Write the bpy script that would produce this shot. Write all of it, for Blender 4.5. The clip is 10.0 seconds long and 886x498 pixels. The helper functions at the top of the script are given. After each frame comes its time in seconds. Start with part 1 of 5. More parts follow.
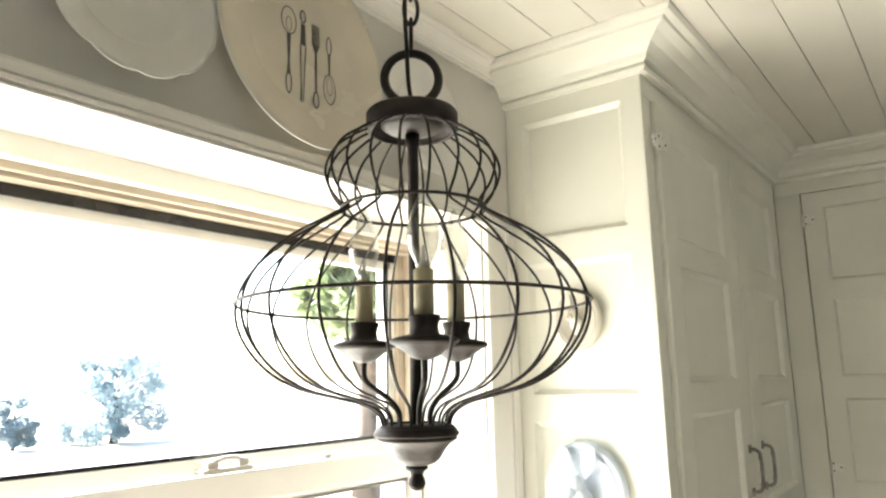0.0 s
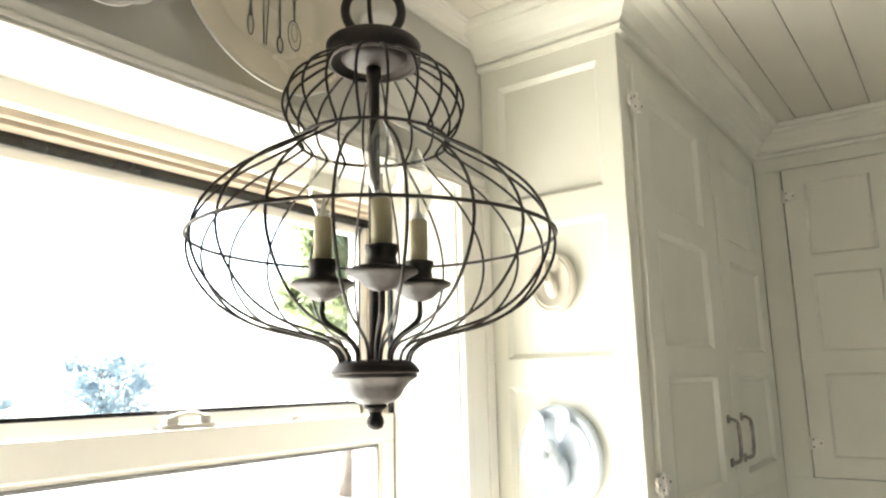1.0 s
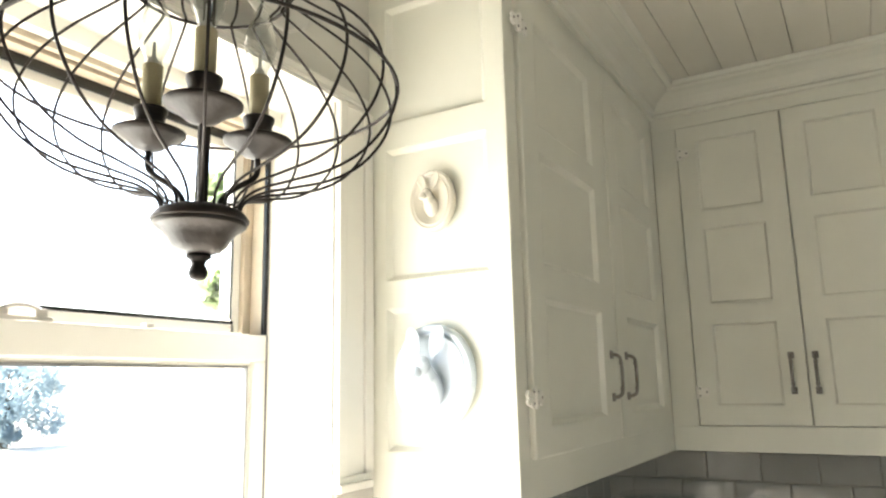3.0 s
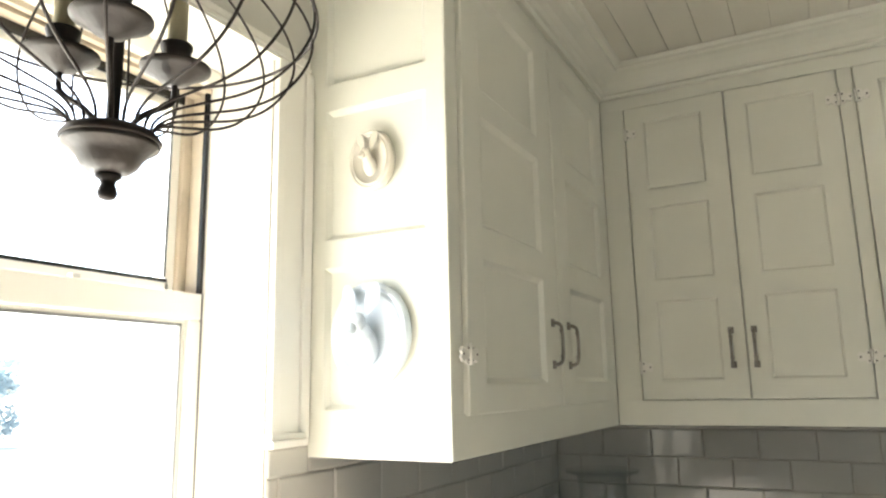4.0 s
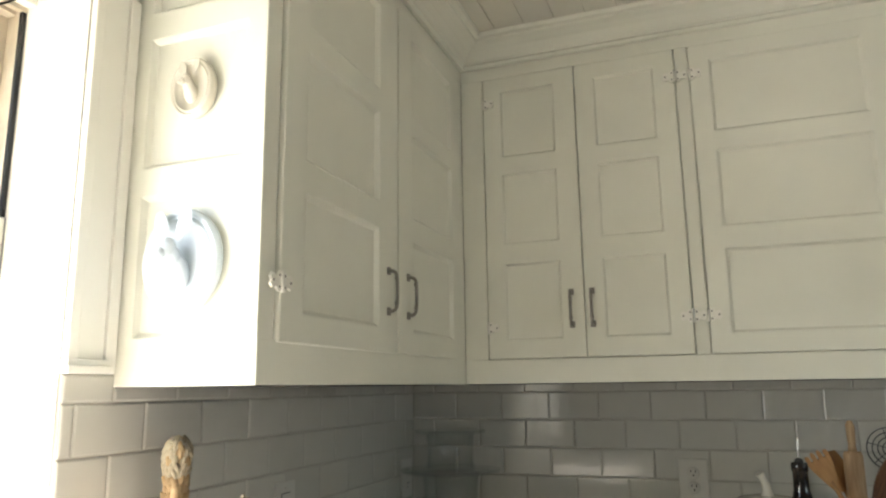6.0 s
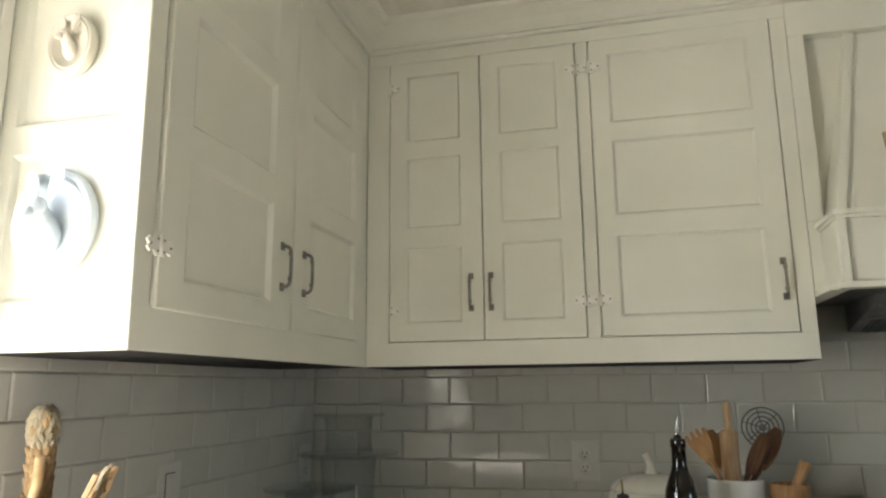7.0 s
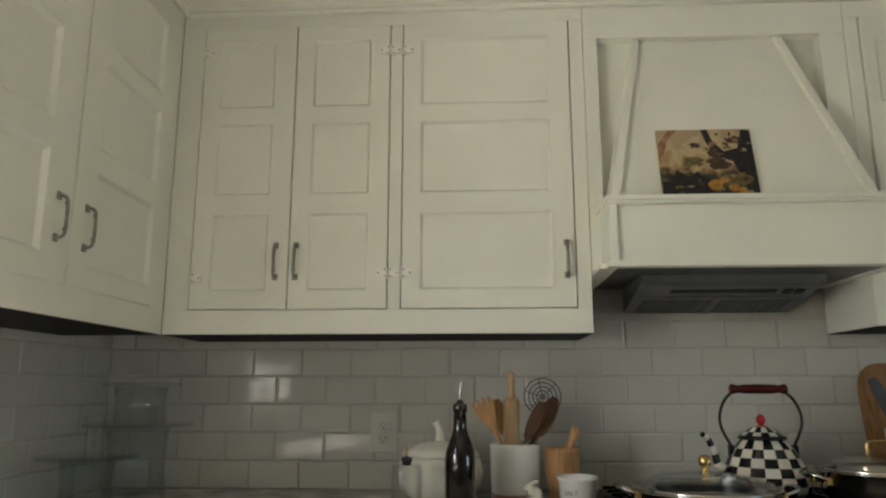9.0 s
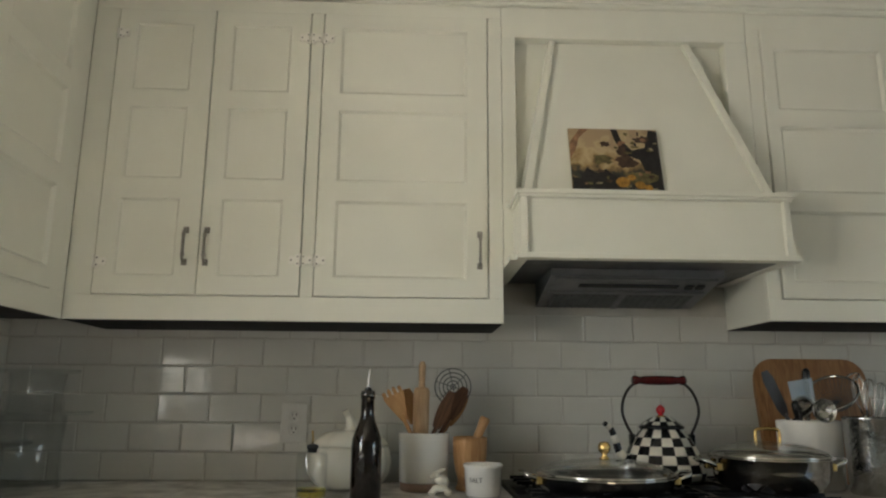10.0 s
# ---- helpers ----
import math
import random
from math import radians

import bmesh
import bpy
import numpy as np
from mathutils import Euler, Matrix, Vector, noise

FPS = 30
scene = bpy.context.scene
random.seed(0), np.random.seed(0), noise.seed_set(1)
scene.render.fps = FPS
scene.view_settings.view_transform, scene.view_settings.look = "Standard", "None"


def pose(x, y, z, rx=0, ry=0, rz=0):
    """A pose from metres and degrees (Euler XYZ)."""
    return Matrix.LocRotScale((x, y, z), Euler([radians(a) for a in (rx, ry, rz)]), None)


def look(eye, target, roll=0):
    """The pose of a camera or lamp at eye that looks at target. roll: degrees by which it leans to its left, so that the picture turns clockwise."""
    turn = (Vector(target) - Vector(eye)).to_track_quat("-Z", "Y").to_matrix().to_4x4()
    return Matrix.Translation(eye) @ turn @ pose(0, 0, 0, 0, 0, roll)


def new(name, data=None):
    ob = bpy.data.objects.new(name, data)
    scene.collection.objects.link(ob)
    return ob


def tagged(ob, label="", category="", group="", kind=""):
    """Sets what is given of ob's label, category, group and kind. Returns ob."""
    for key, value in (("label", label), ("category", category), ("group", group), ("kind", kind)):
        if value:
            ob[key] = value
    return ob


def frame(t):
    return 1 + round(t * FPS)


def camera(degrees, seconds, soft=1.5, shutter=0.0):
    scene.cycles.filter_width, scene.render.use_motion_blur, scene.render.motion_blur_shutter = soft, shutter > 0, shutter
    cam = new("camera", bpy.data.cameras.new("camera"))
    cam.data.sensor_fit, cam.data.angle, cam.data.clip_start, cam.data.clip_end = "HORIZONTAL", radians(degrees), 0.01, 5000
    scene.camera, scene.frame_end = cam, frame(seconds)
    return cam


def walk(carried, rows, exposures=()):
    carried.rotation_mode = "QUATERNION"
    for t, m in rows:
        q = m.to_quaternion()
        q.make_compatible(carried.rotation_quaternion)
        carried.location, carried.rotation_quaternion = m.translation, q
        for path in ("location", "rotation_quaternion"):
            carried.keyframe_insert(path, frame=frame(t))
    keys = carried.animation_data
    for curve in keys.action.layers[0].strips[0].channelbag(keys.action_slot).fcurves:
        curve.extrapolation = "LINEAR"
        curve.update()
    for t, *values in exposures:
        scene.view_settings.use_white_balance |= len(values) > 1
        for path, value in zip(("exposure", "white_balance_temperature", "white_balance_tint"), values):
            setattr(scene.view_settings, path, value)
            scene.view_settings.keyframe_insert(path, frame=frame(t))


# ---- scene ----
cam = camera(63.7, 10.0, soft=2.2)
PATH = [
    (0, (-2.57, -0.751, 1.789), (-0.995, 0.428, 2.148), -1.2),
    (0.5, (-2.544, -0.748, 1.756), (-0.96, 0.418, 2.117), -1.3),
    (1, (-2.521, -0.751, 1.72), (-0.928, 0.403, 2.083), -1.3),
    (1.5, (-2.495, -0.76, 1.686), (-0.894, 0.38, 2.052), -1.3),
    (2, (-2.47, -0.771, 1.651), (-0.844, 0.333, 2.017), -1.2),
    (2.5, (-2.444, -0.782, 1.613), (-0.782, 0.268, 1.981), -1.2),
    (3, (-2.417, -0.797, 1.567), (-0.722, 0.198, 1.939), -1.2),
    (4.5, (-2.366, -0.866, 1.456), (-0.609, 0.012, 1.833), -1.0),
    (5, (-2.347, -0.906, 1.422), (-0.568, -0.073, 1.799), -0.9),
    (6.5, (-2.296, -1.01, 1.334), (-0.423, -0.423, 1.718), -0.7),
    (7, (-2.287, -1.04, 1.306), (-0.385, -0.557, 1.691), -0.6),
    (7.5, (-2.283, -1.073, 1.282), (-0.357, -0.693, 1.666), -0.4),
    (8, (-2.279, -1.118, 1.255), (-0.338, -0.832, 1.644), -0.3),
    (8.5, (-2.282, -1.164, 1.234), (-0.33, -0.969, 1.624), -0.1),
    (9, (-2.284, -1.199, 1.216), (-0.324, -1.099, 1.604), 0.0),
    (9.5, (-2.279, -1.234, 1.178), (-0.321, -1.223, 1.587), 0.3),
    (10, (-2.285, -1.262, 1.163), (-0.33, -1.34, 1.574), 0.4),
]
EXPOSURES = [(0, 3.75), (5, 3.82), (6.5, 3.86), (8, 3.8), (9, 3.74), (10, 3.7)]
walk(cam, [(t, look(eye, target, roll)) for t, eye, target, roll in PATH], EXPOSURES)

# ---- world and light ----
LAMP = 0.03
world = bpy.data.worlds.new("sky")
scene.world = world
world.use_nodes = True
wn = world.node_tree.nodes
sky = wn.new("ShaderNodeTexSky")
sky.sky_type = "NISHITA"
sky.sun_disc = False
sky.sun_elevation, sky.sun_rotation = radians(45), radians(-8)
sky.dust_density = 3.0
world.node_tree.links.new(sky.outputs[0], wn["Background"].inputs[0])
wn["Background"].inputs[1].default_value = 0.10
sun_data = bpy.data.lights.new("sun", "SUN")
sun_data.energy, sun_data.angle, sun_data.color = 4.0, radians(0.6), (1.0, 0.93, 0.85)
sun_ob = new("sun", sun_data)
sun_ob.matrix_world = look((0, 0, 0), (0.10, -0.70, -0.70))


# daylight in the lower half of the kitchen window and in the far window behind the viewer
for name, place, target, w, h, watts, tone in (
        ("window_daylight", (-1.905, 0.245, 1.315), (-1.905, -1.0, 1.315), 0.80, 0.52, 0.85, (1.0, 1.0, 0.985)),
        ("far_window_daylight", (-3.6, -6.46, 1.40), (-3.6, -4.0, 1.40), 1.9, 1.3, 0.44, (0.54, 0.83, 1.0))):
    ld = bpy.data.lights.new(name, "AREA")
    ld.shape, ld.size, ld.size_y, ld.energy, ld.color = "RECTANGLE", w, h, watts, tone
    new(name, ld).matrix_world = look(place, target)

# recessed ceiling lamps over the counter by the range
for lx, ly in ((-0.90, -1.34), (-0.93, -2.48)):
    ld = bpy.data.lights.new("recessed_lamp", "POINT")
    ld.shadow_soft_size, ld.energy, ld.color = 0.03, LAMP, (1.0, 0.86, 0.70)
    new("recessed_lamp", ld).matrix_world = pose(lx, ly, 2.385)


# ---- materials ----
def material(name, colour, rough=0.5, metal=0.0, var=0.06, scale=6.0, bump=0.1, bump_scale=120.0, coat=0.0, trans=0.0, ior=1.45, tint=None, rand=0.0):
    """Principled surface with broad stains, fine grain and a little relief."""
    m = bpy.data.materials.new(name)
    m.use_nodes = True
    nt = m.node_tree
    b = nt.nodes["Principled BSDF"]
    co = nt.nodes.new("ShaderNodeTexCoord")
    big = nt.nodes.new("ShaderNodeTexNoise")
    big.inputs["Scale"].default_value, big.inputs["Detail"].default_value = scale, 6
    fine = nt.nodes.new("ShaderNodeTexNoise")
    fine.inputs["Scale"].default_value, fine.inputs["Detail"].default_value = bump_scale, 3
    nt.links.new(co.outputs["Object"], big.inputs["Vector"])
    nt.links.new(co.outputs["Object"], fine.inputs["Vector"])
    mix = nt.nodes.new("ShaderNodeMix")
    mix.data_type = "RGBA"
    other = tint or tuple(c * (1 - 2.2 * var) for c in colour)
    mix.inputs["A"].default_value = (*[min(1, c * (1 + var * 0.6)) for c in colour], 1)
    mix.inputs["B"].default_value = (*other, 1)
    ramp = nt.nodes.new("ShaderNodeMapRange")
    ramp.inputs["From Min"].default_value, ramp.inputs["From Max"].default_value = 0.3, 0.75
    nt.links.new(big.outputs["Fac"], ramp.inputs["Value"])
    nt.links.new(ramp.outputs["Result"], mix.inputs["Factor"])
    last = mix.outputs["Result"]
    if rand:
        info = nt.nodes.new("ShaderNodeObjectInfo")
        hsv = nt.nodes.new("ShaderNodeHueSaturation")
        mr = nt.nodes.new("ShaderNodeMapRange")
        mr.inputs["To Min"].default_value, mr.inputs["To Max"].default_value = 1 - rand, 1 + rand
        nt.links.new(info.outputs["Random"], mr.inputs["Value"])
        nt.links.new(mr.outputs["Result"], hsv.inputs["Value"])
        nt.links.new(last, hsv.inputs["Color"])
        last = hsv.outputs["Color"]
    nt.links.new(last, b.inputs["Base Color"])
    rr = nt.nodes.new("ShaderNodeMapRange")
    rr.inputs["To Min"].default_value, rr.inputs["To Max"].default_value = max(0.02, rough - 0.06), min(1, rough + 0.08)
    nt.links.new(big.outputs["Fac"], rr.inputs["Value"])
    nt.links.new(rr.outputs["Result"], b.inputs["Roughness"])
    b.inputs["Metallic"].default_value = metal
    b.inputs["IOR"].default_value = ior
    b.inputs["Coat Weight"].default_value = coat
    b.inputs["Coat Roughness"].default_value = 0.08
    b.inputs["Transmission Weight"].default_value = trans
    if bump:
        bp = nt.nodes.new("ShaderNodeBump")
        bp.inputs["Strength"].default_value, bp.inputs["Distance"].default_value = bump, 0.002
        nt.links.new(fine.outputs["Fac"], bp.inputs["Height"])
        nt.links.new(bp.outputs["Normal"], b.inputs["Normal"])
    return m


def wood_material(name, light, dark, rough=0.45, scale=9.0):
    m = material(name, light, rough, var=0.1, scale=4, bump=0.15)
    nt = m.node_tree
    co = nt.nodes["Texture Coordinate"]
    mp = nt.nodes.new("ShaderNodeMapping")
    mp.inputs["Scale"].default_value = (scale, scale, scale * 0.12)
    nz = nt.nodes.new("ShaderNodeTexNoise")
    nz.inputs["Scale"].default_value, nz.inputs["Detail"].default_value, nz.inputs["Distortion"].default_value = 9, 8, 1.2
    nt.links.new(co.outputs["Object"], mp.inputs["Vector"])
    nt.links.new(mp.outputs["Vector"], nz.inputs["Vector"])
    cr = nt.nodes.new("ShaderNodeValToRGB")
    cr.color_ramp.elements[0].position, cr.color_ramp.elements[1].position = 0.35, 0.68
    cr.color_ramp.elements[0].color, cr.color_ramp.elements[1].color = (*dark, 1), (*light, 1)
    nt.links.new(nz.outputs["Fac"], cr.inputs["Fac"])
    nt.links.new(cr.outputs["Color"], nt.nodes["Principled BSDF"].inputs["Base Color"])
    return m


def glass_material(name, colour=(0.97, 0.99, 0.98), rough=0.02):
    m = bpy.data.materials.new(name)
    m.use_nodes = True
    b = m.node_tree.nodes["Principled BSDF"]
    b.inputs["Base Color"].default_value = (*colour, 1)
    b.inputs["Transmission Weight"].default_value = 1.0
    b.inputs["Roughness"].default_value = rough
    b.inputs["IOR"].default_value = 1.45
    return m


def pane_material(name, base=0.04, tint=(0.96, 0.98, 0.97), most=0.9, power=5.0):
    """Thin glass: mostly clear, with a reflection that grows at grazing angles."""
    m = bpy.data.materials.new(name)
    m.use_nodes = True
    nt = m.node_tree
    nt.nodes.remove(nt.nodes["Principled BSDF"])
    tr, gl, mx, lw, pw, ma = (nt.nodes.new(k) for k in ("ShaderNodeBsdfTransparent", "ShaderNodeBsdfGlossy", "ShaderNodeMixShader", "ShaderNodeLayerWeight", "ShaderNodeMath", "ShaderNodeMath"))
    tr.inputs[0].default_value = (*tint, 1)
    gl.inputs["Roughness"].default_value = 0.02
    lw.inputs[0].default_value = 0.5
    pw.operation, ma.operation = "POWER", "MULTIPLY_ADD"
    pw.inputs[1].default_value, ma.inputs[1].default_value, ma.inputs[2].default_value = power, most - base, base
    nt.links.new(lw.outputs["Facing"], pw.inputs[0])
    nt.links.new(pw.outputs[0], ma.inputs[0])
    nt.links.new(ma.outputs[0], mx.inputs[0])
    nt.links.new(tr.outputs[0], mx.inputs[1])
    nt.links.new(gl.outputs[0], mx.inputs[2])
    nt.links.new(mx.outputs[0], nt.nodes["Material Output"].inputs[0])
    return m


PAINT = material("cabinet_paint", (0.78, 0.775, 0.68), 0.345, var=0.025, scale=5, bump=0.12, bump_scale=60)
WALL = material("wall_paint", (0.60, 0.585, 0.525), 0.75, var=0.04, scale=2.5, bump=0.15, bump_scale=220)
TRIM = material("trim_paint", (0.84, 0.82, 0.75), 0.35, var=0.02, scale=5, bump=0.08)
CEIL = material("ceiling_paint", (0.70, 0.68, 0.595), 0.5, var=0.03, scale=3, bump=0.1)
TILE = material("glazed_tile", (0.57, 0.552, 0.495), 0.07, var=0.025, scale=9, bump=0.34, bump_scale=14, rand=0.035)
GROUT = material("grout", (0.50, 0.47, 0.41), 0.9, var=0.08, scale=12, bump=0.4)
RUBBER_AND_SHADE = material("grey_rubber_and_shade", (0.24, 0.24, 0.24), 0.7, var=0.1, scale=20, bump=0.0)
DARK = material("dark_underside_and_inner_shade", (0.009, 0.0075, 0.006), 0.8, var=0.2, scale=10, bump=0.2)
IRON = material("bronze_iron", (0.035, 0.028, 0.024), 0.5, 0.55, var=0.25, scale=30, bump=0.3, bump_scale=200)
WASH = material("washed_turned_wood", (0.052, 0.043, 0.036), 0.42, 0.0, var=0.2, scale=25, bump=0.3, bump_scale=150, tint=(0.03, 0.025, 0.021))
WAX = material("candle_sleeve", (0.46, 0.41, 0.26), 0.5, var=0.08, scale=30, bump=0.1)
NICKEL = material("aged_nickel", (0.30, 0.28, 0.25), 0.33, 0.95, var=0.15, scale=40, bump=0.1)
STEEL = material("stainless_steel", (0.60, 0.59, 0.57), 0.10, 1.0, var=0.05, scale=20, bump=0.03)
HAMMER = material("hammered_steel", (0.62, 0.61, 0.60), 0.15, 1.0, var=0.05, scale=20, bump=1.0, bump_scale=70)
BRASS = material("polished_brass", (0.75, 0.52, 0.20), 0.18, 1.0, var=0.08, scale=30, bump=0.02)
CERAMIC = material("white_ceramic", (0.78, 0.76, 0.71), 0.12, var=0.02, scale=10, bump=0.03, coat=0.3)
CREAM = material("cream_ceramic", (0.72, 0.68, 0.58), 0.2, var=0.05, scale=12, bump=0.05, coat=0.3)
PLATE = material("cream_plate", (0.66, 0.60, 0.48), 0.25, var=0.05, scale=8, bump=0.04)
PLATEW = material("white_plate", (0.68, 0.67, 0.62), 0.2, var=0.03, scale=8, bump=0.04)
INK = material("ink_grey", (0.14, 0.13, 0.12), 0.6, var=0.3, scale=80, bump=0.0)
BLUSH = material("pale_blue_plaster", (0.64, 0.71, 0.77), 0.55, var=0.05, scale=15, bump=0.1)
TAN = material("tan_sash_wood", (0.60, 0.52, 0.40), 0.5, var=0.12, scale=12, bump=0.2)
BLACK = material("black_enamel", (0.012, 0.012, 0.013), 0.2, var=0.2, scale=20, bump=0.05)
GREY = material("hood_liner_grey", (0.11, 0.11, 0.115), 0.4, 0.6, var=0.1, scale=20, bump=0.1)
GRANITE = material("counter_granite", (0.60, 0.58, 0.54), 0.38, var=0.2, scale=14, bump=0.02, tint=(0.24, 0.22, 0.205))
PINE = wood_material("light_wood", (0.52, 0.30, 0.13), (0.36, 0.18, 0.07))
MAPLE = wood_material("pale_wood", (0.55, 0.38, 0.22), (0.40, 0.25, 0.13))
WALNUT = wood_material("dark_wood", (0.16, 0.075, 0.035), (0.07, 0.03, 0.015))
BOARD = wood_material("board_wood", (0.36, 0.18, 0.07), (0.22, 0.10, 0.035))
RED = material("red_lacquer", (0.075, 0.006, 0.006), 0.2, var=0.2, scale=30, bump=0.02, coat=0.5)
HUSK = material("dried_husk", (0.62, 0.46, 0.26), 0.75, var=0.15, scale=30, bump=0.4, tint=(0.40, 0.24, 0.11))
HUSKP = material("pale_husk", (0.66, 0.58, 0.42), 0.75, var=0.12, scale=30, bump=0.4, tint=(0.42, 0.36, 0.24))
PLASTIC = material("white_plastic", (0.58, 0.56, 0.51), 0.3, var=0.02, scale=10, bump=0.0)
SLOT = material("slot_dark", (0.02, 0.02, 0.02), 0.6, bump=0.0)
GLASS = pane_material("clear_glass", 0.04, (0.985, 0.99, 0.987), 0.5, 3.0)
BULB = pane_material("bulb_glass", 0.12, (0.86, 0.87, 0.85), 0.85, 1.8)
BOTTLE = material("brown_glass", (0.010, 0.005, 0.003), 0.12, var=0.2, scale=10, bump=0.0, coat=0.6)
OIL = glass_material("olive_oil", (0.75, 0.62, 0.10), 0.0)
PANE = pane_material("window_pane")
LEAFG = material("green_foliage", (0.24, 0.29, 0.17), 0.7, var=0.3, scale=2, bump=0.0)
# far leaves: distance haze is put into this pale blue colour and its glow
LEAF = material("hazed_foliage", (0.20, 0.25, 0.26), 0.7, var=0.3, scale=2, bump=0.0)
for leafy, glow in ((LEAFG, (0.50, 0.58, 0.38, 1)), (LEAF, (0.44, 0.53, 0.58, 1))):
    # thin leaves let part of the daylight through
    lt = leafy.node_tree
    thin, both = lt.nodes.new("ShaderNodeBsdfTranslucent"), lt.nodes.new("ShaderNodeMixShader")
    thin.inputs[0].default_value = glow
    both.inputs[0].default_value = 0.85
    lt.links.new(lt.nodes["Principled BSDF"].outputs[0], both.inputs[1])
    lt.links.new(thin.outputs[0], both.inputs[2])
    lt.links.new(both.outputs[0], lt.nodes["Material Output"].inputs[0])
BARK = material("bark", (0.12, 0.09, 0.07), 0.9, var=0.3, scale=6, bump=0.5)
LAWN = material("pale_gravel", (0.36, 0.335, 0.295), 0.9, var=0.15, scale=0.4, bump=0.3, bump_scale=30)
FLOOR = wood_material("floor_wood", (0.33, 0.28, 0.21), (0.24, 0.195, 0.14), 0.35, 3.0)


# ---- mesh helpers ----
def box(bm, x0, x1, y0, y1, z0, z1, bevel=0.0):
    r = bmesh.ops.create_cube(bm, size=1.0)
    vs = r["verts"]
    for v in vs:
        v.co = Vector(((x0 + x1) / 2 + v.co.x * abs(x1 - x0), (y0 + y1) / 2 + v.co.y * abs(y1 - y0), (z0 + z1) / 2 + v.co.z * abs(z1 - z0)))
    if bevel:
        es = list({e for v in vs for e in v.link_edges})
        bmesh.ops.bevel(bm, geom=es, offset=bevel, segments=2, affect="EDGES", profile=0.6)
    return bm


def boxes(*specs, bevel=0.0015):
    bm = bmesh.new()
    for s in specs:
        box(bm, *s, bevel=bevel)
    return bm


def lathe(profile, seg=32, centre=(0, 0), wave=None, bm=None, closed=False):
    """Revolve (radius, z) pairs about z. wave(angle, radius, z) may return a new radius."""
    bm = bm or bmesh.new()
    rings = []
    for r, z in profile:
        ring = []
        for i in range(seg):
            a = 2 * math.pi * i / seg
            rr = wave(a, r, z) if wave else r
            ring.append(bm.verts.new((centre[0] + rr * math.cos(a), centre[1] + rr * math.sin(a), z)))
        rings.append(ring)
    for a, b in zip(rings, rings[1:]):
        for i in range(seg):
            f = bm.faces.new((a[i], a[(i + 1) % seg], b[(i + 1) % seg], b[i]))
            f.smooth = True
    if closed:
        for i in range(seg):
            f = bm.faces.new((rings[-1][i], rings[-1][(i + 1) % seg], rings[0][(i + 1) % seg], rings[0][i]))
            f.smooth = True
    else:
        for ring, flip in ((rings[0], True), (rings[-1], False)):
            bm.faces.new(list(reversed(ring)) if flip else ring)
    return bm


def sweep(points, radius, sides=8, bm=None, loop=False, taper=None):
    """A round tube along points; taper gives a radius for each point."""
    bm = bm or bmesh.new()
    pts = [Vector(p) for p in points]
    n = len(pts)
    rings = []
    up = None
    for i, p in enumerate(pts):
        d = (pts[(i + 1) % n] - pts[i - 1]) if loop else (pts[min(i + 1, n - 1)] - pts[max(i - 1, 0)])
        d.normalize()
        if up is None:
            up = d.orthogonal().normalized()
        up = (up - d * up.dot(d)).normalized()
        side = d.cross(up)
        r = taper[i] if taper else radius
        rings.append([bm.verts.new(p + r * (math.cos(2 * math.pi * k / sides) * up + math.sin(2 * math.pi * k / sides) * side)) for k in range(sides)])
    pairs = list(zip(rings, rings[1:])) + ([(rings[-1], rings[0])] if loop else [])
    for a, b in pairs:
        for k in range(sides):
            bm.faces.new((a[k], a[(k + 1) % sides], b[(k + 1) % sides], b[k])).smooth = True
    if not loop:
        bm.faces.new(list(reversed(rings[0])))
        bm.faces.new(rings[-1])
    return bm


def circle(r, z, n=48, centre=(0, 0), axis="z"):
    out = []
    for i in range(n):
        a = 2 * math.pi * i / n
        c, s = r * math.cos(a), r * math.sin(a)
        out.append((centre[0] + c, centre[1] + s, z) if axis == "z" else (centre[0] + c, centre[1], z + s) if axis == "y" else (centre[0], centre[1] + c, z + s))
    return out


def smooth_path(points, steps=8):
    """Catmull-Rom through points."""
    p = [Vector(q) for q in points]
    p = [2 * p[0] - p[1], *p, 2 * p[-1] - p[-2]]
    out = []
    for i in range(1, len(p) - 2):
        for k in range(steps):
            t = k / steps
            a, b, c, d = p[i - 1:i + 3]
            out.append(0.5 * (2 * b + (c - a) * t + (2 * a - 5 * b + 4 * c - d) * t * t + (3 * b - a - 3 * c + d) * t ** 3))
    return out + [p[-2]]


def extrude_outline(outline, y0, y1, bm=None):
    """A slab whose outline (x, z) pairs run counter-clockwise seen from -y."""
    bm = bm or bmesh.new()
    a = [bm.verts.new((x, y0, z)) for x, z in outline]
    b = [bm.verts.new((x, y1, z)) for x, z in outline]
    bm.faces.new(a)
    bm.faces.new(list(reversed(b)))
    n = len(a)
    for i in range(n):
        bm.faces.new((a[(i + 1) % n], a[i], b[i], b[(i + 1) % n]))
    return bm


